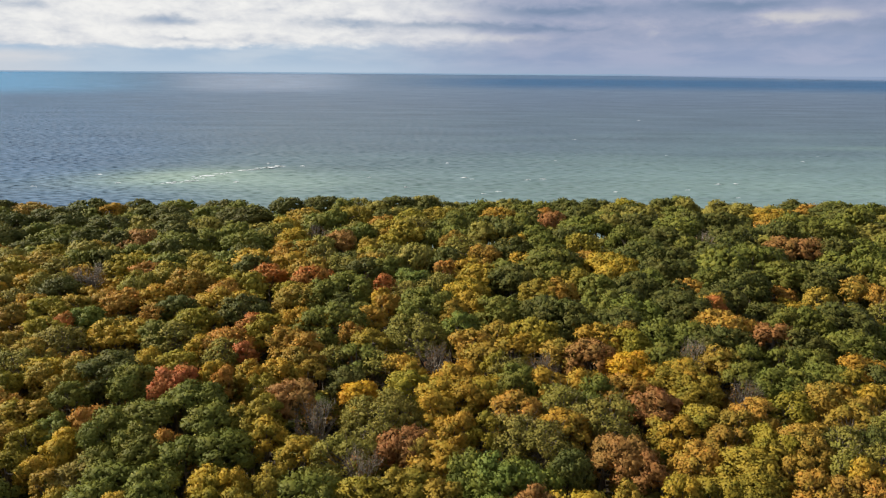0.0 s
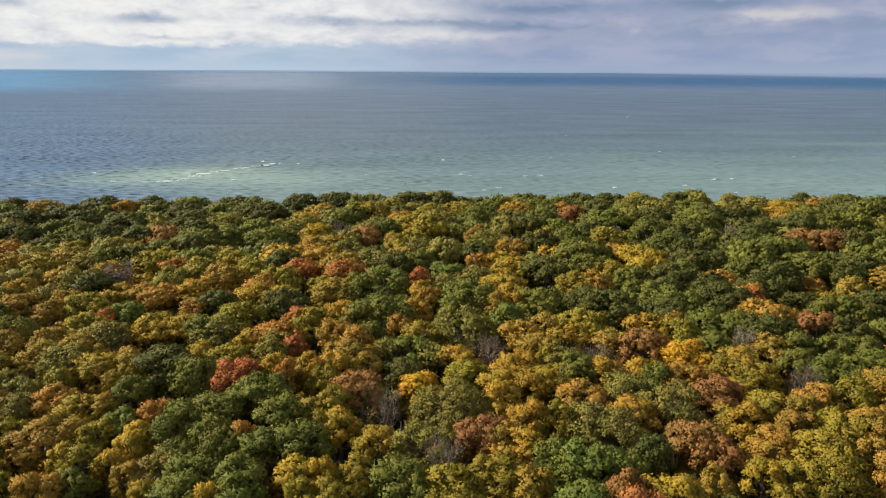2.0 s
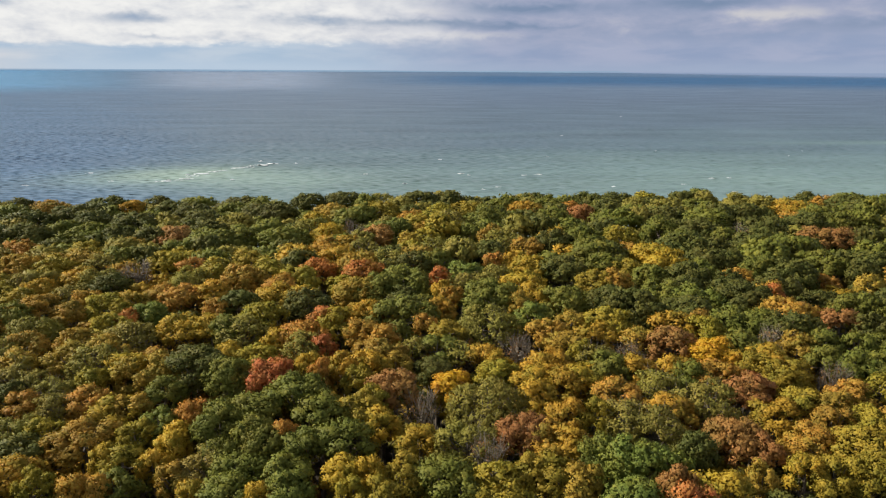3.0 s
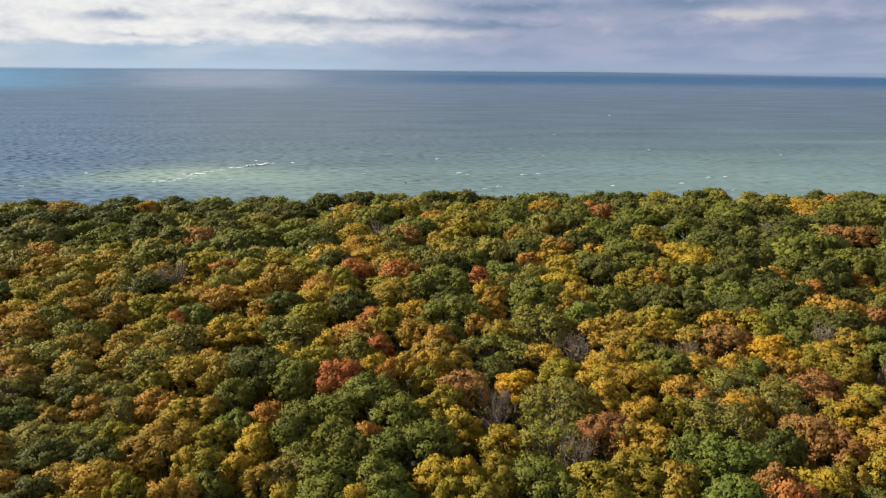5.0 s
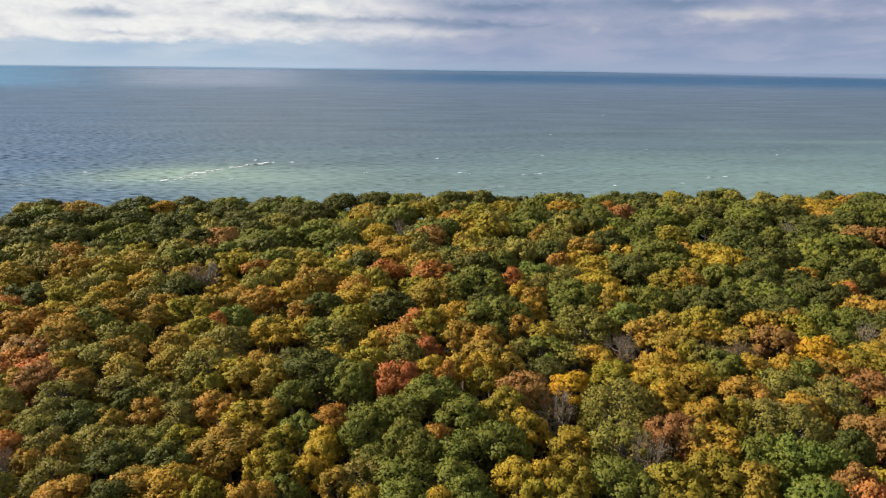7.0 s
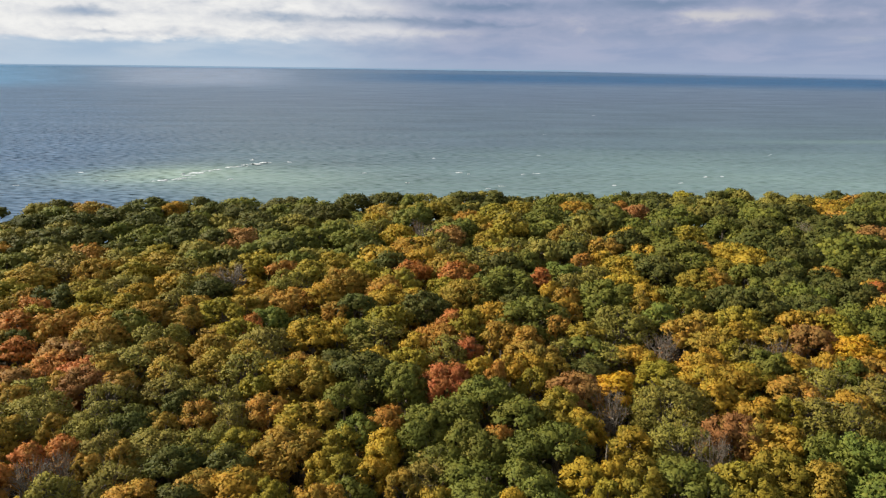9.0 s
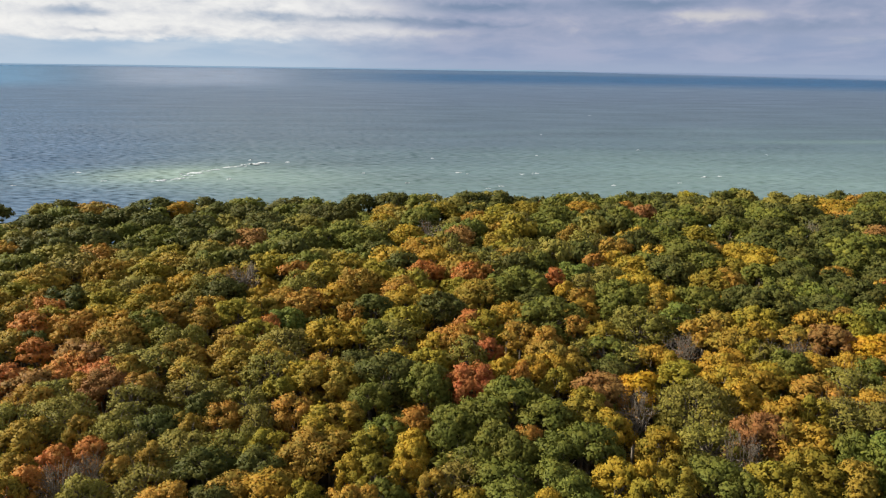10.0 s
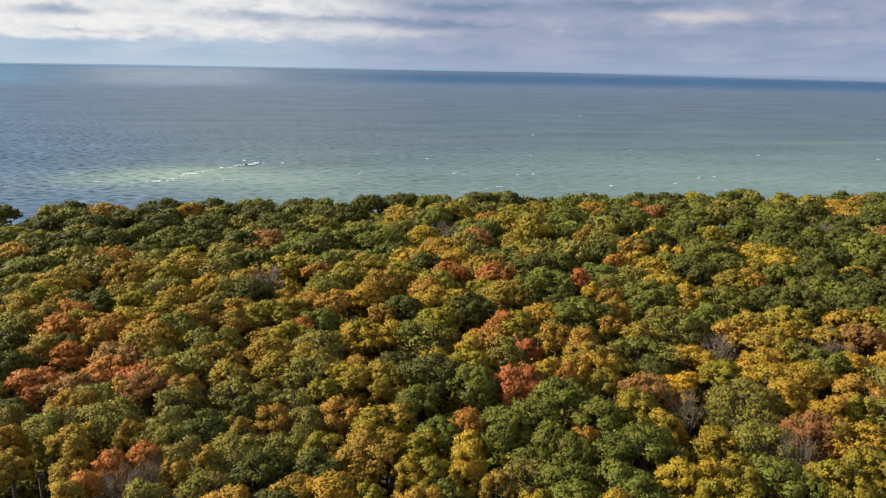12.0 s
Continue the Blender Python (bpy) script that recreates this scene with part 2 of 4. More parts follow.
def water_material():
    m, n = material("lake_water")
    place = n.add("ShaderNodeNewGeometry").outputs["Position"]
    x, y, z = n.split(place)
    # shoals of sand near the shore and round the bar, deeper water further out; reflected sky painted bluer up the
    # coast
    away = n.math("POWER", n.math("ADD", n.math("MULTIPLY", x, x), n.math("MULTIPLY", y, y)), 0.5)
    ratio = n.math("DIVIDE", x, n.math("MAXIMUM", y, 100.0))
    shoal = n.noise(n.xyz(n.math("MULTIPLY", x, 0.0022), n.math("MULTIPLY", y, 0.006), 2.2), 1.0, 3.0, 0.5, 0.3)
    out = n.math("ADD", y, n.math("MULTIPLY", n.math("SUBTRACT", shoal, 0.5), 420.0))
    out = n.math("SUBTRACT", out, n.math("MULTIPLY", n.math("MINIMUM", x, 160.0), 0.55))

    def bank(cx, cy, wx, wy, lean=0.0):
        """A sand bank under the water, 1 at its middle."""
        u = n.math("DIVIDE", n.math("SUBTRACT", x, cx), wx)
        v = n.math("DIVIDE", n.math("SUBTRACT", n.math("SUBTRACT", y, n.math("MULTIPLY", n.math("SUBTRACT", x, cx), lean)), cy), wy)
        return n.math("EXPONENT", n.math("MULTIPLY", n.math("ADD", n.math("MULTIPLY", u, u), n.math("MULTIPLY", v, v)), -1.0))

    spit = n.math("MULTIPLY", bank(520.0, 745.0, 190.0, 24.0, 0.06), n.math("ADD", 0.5, shoal))
    out = n.math("SUBTRACT", out, n.math("MULTIPLY", spit, 230.0))
    depth_and_shade = n.math("DIVIDE", n.math("SUBTRACT", out, 250.0), 3000.0, clamp=True)
    # besides the shallows, the ramp paints cloud shadow as grey over the middle
    col = n.ramp(depth_and_shade, [(0.0, lin(0.176, 0.252, 0.222)), (0.06, lin(0.140, 0.206, 0.196)), (0.12, lin(0.106, 0.158, 0.170)), (0.20, lin(0.093, 0.133, 0.164)), (0.5, lin(0.096, 0.134, 0.182)), (1.0, lin(0.104, 0.150, 0.215))])
    # dark blue reflection of the sky, painted into the colour on the left
    extent = n.smooth(n.math("DIVIDE", n.math("ADD", x, n.math("MULTIPLY", n.math("SUBTRACT", shoal, 0.5), 160.0)), n.math("MAXIMUM", y, 100.0)), -0.20, -0.52)
    col = n.mix(n.math("MULTIPLY", extent, 0.85), col, lin(0.066, 0.122, 0.196))
    sand = n.math("ADD", n.math("MULTIPLY", bank(-186.0, 505.0, 66.0, 44.0, 0.25), 0.85), n.math("MULTIPLY", bank(-110.0, 470.0, 70.0, 50.0, 0.2), 0.4), clamp=True)
    col = n.mix(sand, col, lin(0.265, 0.355, 0.275))
    # far out: bluer up the coast, cloud shadow painted as a darker band across
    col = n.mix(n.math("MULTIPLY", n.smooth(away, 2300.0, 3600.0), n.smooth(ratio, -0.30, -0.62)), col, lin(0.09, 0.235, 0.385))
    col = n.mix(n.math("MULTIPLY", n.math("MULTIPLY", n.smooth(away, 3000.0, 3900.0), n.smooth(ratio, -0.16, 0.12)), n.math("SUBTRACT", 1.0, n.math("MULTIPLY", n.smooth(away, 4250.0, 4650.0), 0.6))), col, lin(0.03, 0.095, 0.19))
    # sunlit patch under a cloud gap, painted into colour and mirror share
    sun_patch = n.math("MULTIPLY", n.math("MULTIPLY", n.smooth(away, 2500.0, 3500.0), n.smooth(ratio, -0.42, -0.28)), n.smooth(ratio, -0.08, -0.20))
    col = n.mix(n.math("MULTIPLY", sun_patch, 0.7), col, lin(0.150, 0.205, 0.300))
    # gusts and ripples; light and dark wave faces are painted as streaks of colour
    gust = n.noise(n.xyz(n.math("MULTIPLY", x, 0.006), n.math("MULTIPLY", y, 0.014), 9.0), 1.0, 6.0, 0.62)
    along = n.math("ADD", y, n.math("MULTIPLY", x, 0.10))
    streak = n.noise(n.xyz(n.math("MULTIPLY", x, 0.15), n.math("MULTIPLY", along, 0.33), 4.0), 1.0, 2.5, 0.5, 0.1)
    wave_shade = n.math("ADD", n.math("MULTIPLY", n.math("SUBTRACT", gust, 0.5), 0.7), n.math("MULTIPLY", n.math("SUBTRACT", streak, 0.5), n.math("ADD", 1.6, n.math("MULTIPLY", extent, 1.5))))
    col = n.add("ShaderNodeHueSaturation", {"Value": n.math("ADD", 1.0, wave_shade), "Color": col}).outputs[0]
    chop = n.noise(n.xyz(n.math("MULTIPLY", x, 0.11), n.math("MULTIPLY", along, 0.24), 4.0), 1.0, 5.0, 0.65)
    bump = n.add("ShaderNodeBump", {"Height": chop, "Strength": 0.7, "Distance": 0.9})
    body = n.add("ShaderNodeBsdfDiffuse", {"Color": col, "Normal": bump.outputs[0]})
    gloss = n.add("ShaderNodeBsdfGlossy", {"Color": lin(1, 1, 1), "Roughness": 0.16, "Normal": bump.outputs[0]})
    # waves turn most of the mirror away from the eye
    both = n.add("ShaderNodeMixShader", {0: n.math("ADD", n.math("MULTIPLY_ADD", sun_patch, 0.14, 0.15), n.math("MULTIPLY", n.math("SUBTRACT", streak, 0.5), 0.9), clamp=True), 1: body.outputs[0], 2: gloss.outputs[0]})
    n.add("ShaderNodeOutputMaterial", {0: both.outputs[0]})
    return m


def foam_material():
    m, n = material("white_foam")
    place = n.add("ShaderNodeNewGeometry").outputs["Position"]
    froth = n.noise(place, 1.2, 5.0, 0.65)
    col = n.ramp(froth, [(0.25, lin(0.42, 0.48, 0.47)), (0.5, lin(0.72, 0.74, 0.73))])
    b = n.add("ShaderNodeBsdfPrincipled", {"Base Color": col, "Roughness": 0.8})
    n.add("ShaderNodeOutputMaterial", {0: b.outputs[0]})
    return m


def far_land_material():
    m, n = material("glowing_hazy_shore")
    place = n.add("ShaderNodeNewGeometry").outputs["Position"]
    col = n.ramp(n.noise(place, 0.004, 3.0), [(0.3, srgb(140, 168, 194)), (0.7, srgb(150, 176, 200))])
    # emits its haze colour itself, so no side of it falls dark
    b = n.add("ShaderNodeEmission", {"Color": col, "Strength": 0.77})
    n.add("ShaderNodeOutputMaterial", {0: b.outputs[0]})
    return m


BARK = bark_material("grey_bark", lin(0.085, 0.062, 0.042), lin(0.19, 0.155, 0.115), lin(0.30, 0.26, 0.20))
PALE_BARK = bark_material("pale_bark", lin(0.16, 0.125, 0.09), lin(0.28, 0.235, 0.175), lin(0.42, 0.365, 0.28))
SOIL, WATER, FOAM, FAR_LAND = soil_material(), water_material(), foam_material(), far_land_material()


# ---- the large structure ----
def tree_line(x):
    """How far ahead the woods end, at the top of the bluff."""
    y = 238 + 4 * math.sin(x * 0.045 + 1.0) + 3 * math.sin(x * 0.11)
    return y - max(0.0, -85 - x) * 0.38


def soil_height(x, y):
    h = 12.6 + 0.9 * noise.noise((x * 0.012, y * 0.012, 0.4)) + 0.35 * noise.noise((x * 0.06, y * 0.06, 2.0))
    s = (y - tree_line(max(-400, min(400, x))) - 4) / 42
    s = max(0.0, min(1.0, s))
    return h * (1 - s) + (-2.5) * s * s * (3 - 2 * s) if s > 0 else h


def canopy_height(x, y):
    """How high the wood stands above the lake; lower along the rim of the bluff."""
    rim = max(0.0, min(1.0, (y - 185) / 55))
    rim = rim * rim * (3 - 2 * rim)
    return 33.2 + max(-2.0, min(1.2, 0.022 * (x + 10))) - rim * (2.9 - 1.6 * max(0.0, min(1.0, (20 - x) / 40)) - 1.8 * max(0.0, min(1.0, (-95 - x) / 50)))


def mesh_from(name, verts, faces, mats, index=None, smooth=False):
    me = bpy.data.meshes.new(name)
    me.from_pydata(verts, [], faces)
    for mt in mats:
        me.materials.append(mt)
    if index is not None:
        me.polygons.foreach_set("material_index", np.asarray(index, dtype=np.int32))
    if smooth:
        me.polygons.foreach_set("use_smooth", np.ones(len(me.polygons), dtype=bool))
    me.update()
    return me


def sheet(name, xs, ys, height, mat):
    verts = [(x, y, height(x, y)) for y in ys for x in xs]
    w = len(xs)
    faces = [(j * w + i, j * w + i + 1, (j + 1) * w + i + 1, (j + 1) * w + i) for j in range(len(ys) - 1) for i in range(w - 1)]
    return new(name, mesh_from(name, verts, faces, [mat], smooth=True))


fine_x = [-4900, -3000, -1800, -1000, -700, -500] + list(range(-400, 401, 8)) + [500, 700, 1000, 1800, 3000, 4900]
fine_y = [-4900, -3000, -1500, -700, -300, -150] + list(range(-80, 321, 8)) + [360, 420, 600, 1200, 2500, 4900]
tagged(sheet("ground", fine_x, fine_y, soil_height, SOIL), "brown leaf-littered forest floor sloping down to sand", "ground", kind="structure")


def build_lake():
    """Open water in rings out to the horizon, with waves; the last stretch lifts to eye height, where a true horizon would lie."""
    rng = np.random.default_rng(3)
    rings, r = [0.0, 60.0, 120.0, 180.0, 240.0], 300.0
    while r < 4940:
        rings.append(r)
        r += max(1.2, r * r / 90000)
    rings = np.array(rings + [4940.0])
    turns = np.radians(np.concatenate([np.linspace(-40, 44, 300), np.linspace(50, 314, 45)]))
    rr, tt = np.meshgrid(rings, turns, indexing="ij")
    x, y = rr * np.sin(tt) - 28, rr * np.cos(tt)
    z = np.zeros_like(x)
    for _ in range(110):
        long = 9.0 * 2.6 ** rng.random()
        way = math.radians(rng.normal(-6, 20))
        kx, ky = math.sin(way) * 2 * math.pi / long, math.cos(way) * 2 * math.pi / long
        fade = np.clip(2.2 - rr * rr / 105000 / long * 5.0, 0, 1) * np.clip((rr - 240) / 60, 0, 1)
        z += 0.0018 * long * fade * np.sin(kx * x + ky * y + rng.uniform(0, 6.28))
    z += 71.6 * np.clip((rr - 2300) / (4940 - 2300), 0, 1) ** 2
    w = len(turns)
    j, k = np.meshgrid(np.arange(len(rings) - 1), np.arange(w), indexing="ij")
    m = (k + 1) % w
    faces = np.stack([j * w + k, j * w + m, (j + 1) * w + m, (j + 1) * w + k], -1).reshape(-1, 4)
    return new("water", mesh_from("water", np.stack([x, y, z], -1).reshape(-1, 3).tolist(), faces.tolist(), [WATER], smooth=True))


def build_far_shore():
    """A low wooded shore across the lake, in a self-glowing blue that paints the haze."""
    verts, faces = [], []
    count = 160
    for i in range(count + 1):
        a = math.radians(-48 + 64.6 * i / count)
        h = 6.5 + 2.5 * noise.noise((i * 0.09, 3.3, 0)) + 0.8 * noise.noise((i * 0.5, 1.1, 0))
        h *= min(1.0, (count - i) / 3 + 0.15)
        for r, z in ((4890, 60.0), (4895, 71.0 + h), (4915, 71.3 + h), (4925, 60.0)):
            verts.append((r * math.sin(a) - 28, r * math.cos(a), z))
    for i in range(count):
        for j in range(3):
            faces.append((i * 4 + j, (i + 1) * 4 + j, (i + 1) * 4 + j + 1, i * 4 + j + 1))
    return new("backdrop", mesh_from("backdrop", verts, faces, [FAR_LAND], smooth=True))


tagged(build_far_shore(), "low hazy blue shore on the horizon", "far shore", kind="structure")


def build_rain_haze():
    """A glowing curtain that paints pale rain haze on the far water and thickens to one side."""
    verts, faces = [], []
    count = 60
    for i in range(count + 1):
        d = 12 + 36 * i / count
        a = math.radians(d)
        extent = 1.15 * (d - 12) + 1.5 * noise.noise((d * 0.25, 6.0, 0))
        for r, z in ((4118, 71.9 - max(0.2, extent)), (4118, 72.2), (4124, 72.2), (4124, 71.9 - max(0.2, extent))):
            verts.append((r * math.sin(a) - 28, r * math.cos(a), z))
    for i in range(count):
        for j in range(4):
            k = (j + 1) % 4
            faces.append((i * 4 + j, (i + 1) * 4 + j, (i + 1) * 4 + k, i * 4 + k))
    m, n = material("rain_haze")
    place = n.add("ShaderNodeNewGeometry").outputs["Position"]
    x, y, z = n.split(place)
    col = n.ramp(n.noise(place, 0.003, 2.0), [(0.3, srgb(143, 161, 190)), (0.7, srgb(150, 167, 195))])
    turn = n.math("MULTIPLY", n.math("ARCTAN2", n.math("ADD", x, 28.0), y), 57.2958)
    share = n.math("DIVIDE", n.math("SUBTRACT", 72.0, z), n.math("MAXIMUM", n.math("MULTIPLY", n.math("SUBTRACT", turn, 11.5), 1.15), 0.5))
    # the haze is painted: a glow that thins to clear towards its foot
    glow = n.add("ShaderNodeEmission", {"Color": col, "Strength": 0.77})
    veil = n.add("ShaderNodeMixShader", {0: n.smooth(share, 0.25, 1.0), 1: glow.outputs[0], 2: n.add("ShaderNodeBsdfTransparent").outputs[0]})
    n.add("ShaderNodeOutputMaterial", {0: veil.outputs[0]})
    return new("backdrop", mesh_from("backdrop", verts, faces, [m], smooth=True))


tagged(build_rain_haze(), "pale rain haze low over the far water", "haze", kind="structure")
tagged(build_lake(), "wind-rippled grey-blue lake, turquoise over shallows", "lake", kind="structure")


# ---- trees ----
def unit(v):
    return v / np.maximum(np.linalg.norm(v, axis=-1, keepdims=True), 1e-9)


KNOB_V = np.array([(1, 0, 0), (-0.5, 0.87, 0), (-0.5, -0.87, 0), (0, 0, 1), (0, 0, -1)])
KNOB_F = np.array([(0, 1, 3), (1, 2, 3), (2, 0, 3), (1, 0, 4), (2, 1, 4), (0, 2, 4)])
HEIGHT = 19.5  # of the pattern trees


def crown_lobes(rng, wide, tall, middle, rough, tuft):
    """Centres and radii of the leafy tufts that make up a crown, and the heart of the limb's mass that each belongs to."""
    limbs = int(7 + 1.5 * wide + rng.integers(0, 3))
    k = np.arange(limbs) + 0.5
    up = np.clip(1 - 1.35 * k / limbs + rng.normal(0, 0.08, limbs), -0.42, 0.95)
    turn = k * 2.39996 + rng.normal(0, 0.45, limbs)
    side = np.sqrt(np.maximum(0, 1 - np.abs(up) ** 2.3))
    big = rng.uniform(0.28, 0.47, limbs) * wide
    reach = (1 - big / wide) * (1 + rng.uniform(-rough, rough, limbs)) + 0.05
    heart = np.stack([side * np.cos(turn) * wide, side * np.sin(turn) * wide, up * tall], 1) * reach[:, None]
    heart[:, 2] += middle
    c, own = [], []
    for i in range(limbs):
        count = int(4 + 2.5 * (big[i] / tuft) ** 2)
        d = unit(rng.normal(size=(count, 3)) + unit(heart[i] - np.array([0, 0, middle - 0.5 * tall])) * 0.85 + np.array([0, 0, 0.25]))
        p = heart[i] + d * (big[i] * rng.uniform(0.72, 1.16, count))[:, None] * np.array([1.0, 1.0, 0.82])
        gap = np.linalg.norm(p[:, None] - heart[None], axis=2) / big[None]
        gap[:, i] = 2
        p = p[gap.min(1) > 0.78]
        c.append(p)
        own.append(np.repeat(heart[i][None], len(p), 0))
    c, own = np.concatenate(c), np.concatenate(own)
    return c, rng.uniform(0.6, 1.35, len(c)) * tuft, own, heart, big


def leaf_sprays(rng, c, r, own, number, size, middle, crisp, hug=0.5):
    """Small leaf sprays on the outer sides of the tufts, with the normals of the masses that they make up."""
    share = rng.choice(len(c), number * 3, p=r ** 2 / (r ** 2).sum())
    d = unit(rng.normal(size=(number * 3, 3)))
    out = unit(c[share] - middle + 1e-6)
    keep = (d * out).sum(1) > -0.35
    share, d = share[keep][: number * 2], d[keep][: number * 2]
    p = c[share] + d * (r[share] * rng.uniform(0.74, 1.18, len(share)))[:, None] * np.array([1.15, 1.15, 0.72])
    gap = np.sqrt(np.maximum(0, (p ** 2).sum(1)[:, None] + (c ** 2).sum(1)[None] - 2 * p @ c.T)) / r[None]
    gap[np.arange(len(p)), share] = 2
    ok = gap.min(1) > 0.62
    p, d, share = p[ok][:number], d[ok][:number], share[ok][:number]
    n = unit(d * hug + unit(rng.normal(size=p.shape)) * (1 - hug) + np.array([0, 0, 0.15]))
    a = unit(np.cross(n, rng.normal(size=p.shape)))
    b = np.cross(n, a)
    s = (size * rng.uniform(0.6, 1.5, len(p)))[:, None]
    v = np.stack([p + a * s, p + (b * 0.87 - a * 0.5) * s, p - (b * 0.87 + a * 0.5) * s], 1)
    soft = unit(d * 1.0 + unit(c[share] - own[share]) * 0.7 + unit(p - middle) * (0.6 - 0.6 * crisp) + n * crisp)
    return v.reshape(-1, 3), np.arange(len(p) * 3).reshape(-1, 3), np.repeat(soft, 3, axis=0)


def crown_arrays(rng, wide, tall, middle, number, size, rough=0.14, tuft=0.95, core=0.66, crisp=0.2):
    """Corners, triangles and normals of a crown, and its tufts."""
    c, r, own, hearts, big = crown_lobes(rng, wide, tall, middle, rough, tuft)
    heart = np.array([0, 0, middle - 0.2 * tall])
    v, f, n = leaf_sprays(rng, c, r, own, number, size, heart, crisp)
    if core:  # the dense foliage inside: a body to each limb, a clump to each tuft
        at = np.concatenate([hearts, c])
        reach = np.concatenate([big * core, r * core * 1.15])
        ball = KNOB_V[None] * rng.uniform(0.72, 1.18, (len(at), len(KNOB_V), 1)) * reach[:, None, None] * np.array([1.08, 1.08, 0.8])
        way = unit(KNOB_V[None] + np.concatenate([unit(hearts - heart), unit(c - own)])[:, None] * 0.4)
        ends = (np.arange(len(at)) * len(KNOB_V))[:, None, None] + KNOB_F[None] + len(v)
        v, f, n = np.concatenate([v, (at[:, None] + ball).reshape(-1, 3)]), np.concatenate([f, ends.reshape(-1, 3)]), np.concatenate([n, way.reshape(-1, 3)])
    return v, f, n, c


def tube(points, radii, sides=6):
    """A tapering branch along points."""
    verts, faces = [], []
    pts = [Vector(p) for p in points]
    for i, p in enumerate(pts):
        d = (pts[min(i + 1, len(pts) - 1)] - pts[max(i - 1, 0)]).normalized()
        a = d.orthogonal().normalized()
        b = d.cross(a)
        for k in range(sides):
            t = 2 * math.pi * k / sides
            verts.append(tuple(p + (a * math.cos(t) + b * math.sin(t)) * radii[i]))
    for i in range(len(pts) - 1):
        for k in range(sides):
            m = (k + 1) % sides
            faces.append((i * sides + k, i * sides + m, (i + 1) * sides + m, (i + 1) * sides + k))
    return verts, faces


def trunk_arrays(rng, lobes, fork, twigs=0):
    """Trunk with limbs that reach into the lobes, and fine twigs for the barer trees."""
    verts, faces = [], []

    def add(p, r, sides=6):
        v, f = tube(p, r, sides)
        o = len(verts)
        verts.extend(v)
        faces.extend([tuple(i + o for i in q) for q in f])

    lean = rng.normal(0, 0.25, 2)
    top = (lean[0], lean[1], fork + 2.4)
    add([(0, 0, -0.4), (0, 0, 0.5), (lean[0] * 0.3, lean[1] * 0.3, fork * 0.5), (lean[0] * 0.7, lean[1] * 0.7, fork), top], [0.42, 0.30, 0.24, 0.19, 0.07], 8)
    for q in lobes:
        start = np.array([lean[0] * 0.7, lean[1] * 0.7, fork + rng.uniform(-1.5, 1.8)])
        start[2] = min(start[2], q[2] - 0.5)
        bend = start * 0.45 + q * 0.55 + np.array([0, 0, -0.5]) + rng.normal(0, 0.2, 3)
        add([tuple(start), tuple(bend), tuple(q)], [0.11, 0.07, 0.03], 5)
        for _ in range(twigs):
            a = q * 0.75 + bend * 0.25
            d = unit(q - bend + rng.normal(0, 0.7, 3) + np.array([0, 0, 0.5]))
            mid = a + d * rng.uniform(0.6, 1.1) + rng.normal(0, 0.1, 3)
            add([tuple(a), tuple(mid), tuple(mid + unit(d + rng.normal(0, 0.3, 3)) * rng.uniform(0.6, 1.4))], [0.035, 0.02, 0.008], 3)
    return verts, faces


def pattern_tree(name, seed, wide, tall, number, size, rough=0.14, twigs=0, core=0.72, tuft=0.95, crisp=0.45):
    """One whole tree at the origin, to be copied."""
    rng = np.random.default_rng(seed)
    middle = HEIGHT - tall * 1.05
    v, f, n, c = crown_arrays(rng, wide, tall, middle, int(number * wide * (wide + tall) / 26), size, rough, tuft, core, crisp)
    limbs = c[rng.permutation(len(c))[: 40 if twigs else 8]]
    tv, tf = trunk_arrays(rng, limbs, middle - tall * 0.45, twigs)
    root = new(name)
    trunk = new("trunk", mesh_from("trunk", tv, tf, [PALE_BARK if twigs > 3 else BARK], smooth=True))
    crown = new("crown", mesh_from("crown", v.tolist(), f.tolist(), [LEAF["green"]], smooth=True))
    crown.data.normals_split_custom_set_from_vertices(n.tolist())
    trunk.parent = crown.parent = root
    return root


def patterns(number, size, seed, tuft, each, crisp, flat):
    """The kinds of tree in three sizes of crown, with so many leaf sprays of that size."""
    made = {}
    for wide, tall in ((2.6, 2.5), (3.8, 3.0), (5.2, 3.7)):
        seed += 1000
        tall *= flat
        made[wide] = {
            "oak": [pattern_tree("oak_tree", seed + 10 + k, wide, tall * 0.95, number, size, 0.16, 0, 0.66, tuft * 1.1, crisp) for k in range(each)],
            "maple": [pattern_tree("maple_tree", seed + 30 + k, wide, tall * 1.1, number, size, 0.20, 0, 0.66, tuft, crisp) for k in range(each)],
            "beech": [pattern_tree("beech_tree", seed + 50 + k, wide, tall, number, size * 0.95, 0.22, 0, 0.66, tuft * 0.9, crisp) for k in range(each)],
            "ash": [pattern_tree("ash_tree", seed + 70 + k, wide, tall * 1.05, int(number * 0.8), size * 0.9, 0.18, 1, 0.5, tuft * 0.9, crisp) for k in range(2)],
            "bare": [pattern_tree("bare_tree", seed + 90 + k, wide, tall * 1.15, number // 7, size * 0.7, 0.25, 6, 0.0, tuft, crisp) for k in range(2)],
        }
    return made


CLOSE, AWAY, FAR = patterns(4700, 0.132, 0, 0.46, 3, 0.22, 1.0), patterns(2300, 0.170, 300, 0.55, 3, 0.18, 0.92), patterns(1300, 0.215, 600, 0.68, 3, 0.14, 0.82)
PLACED = []
pick = random.Random(5)
LOOKS = {}


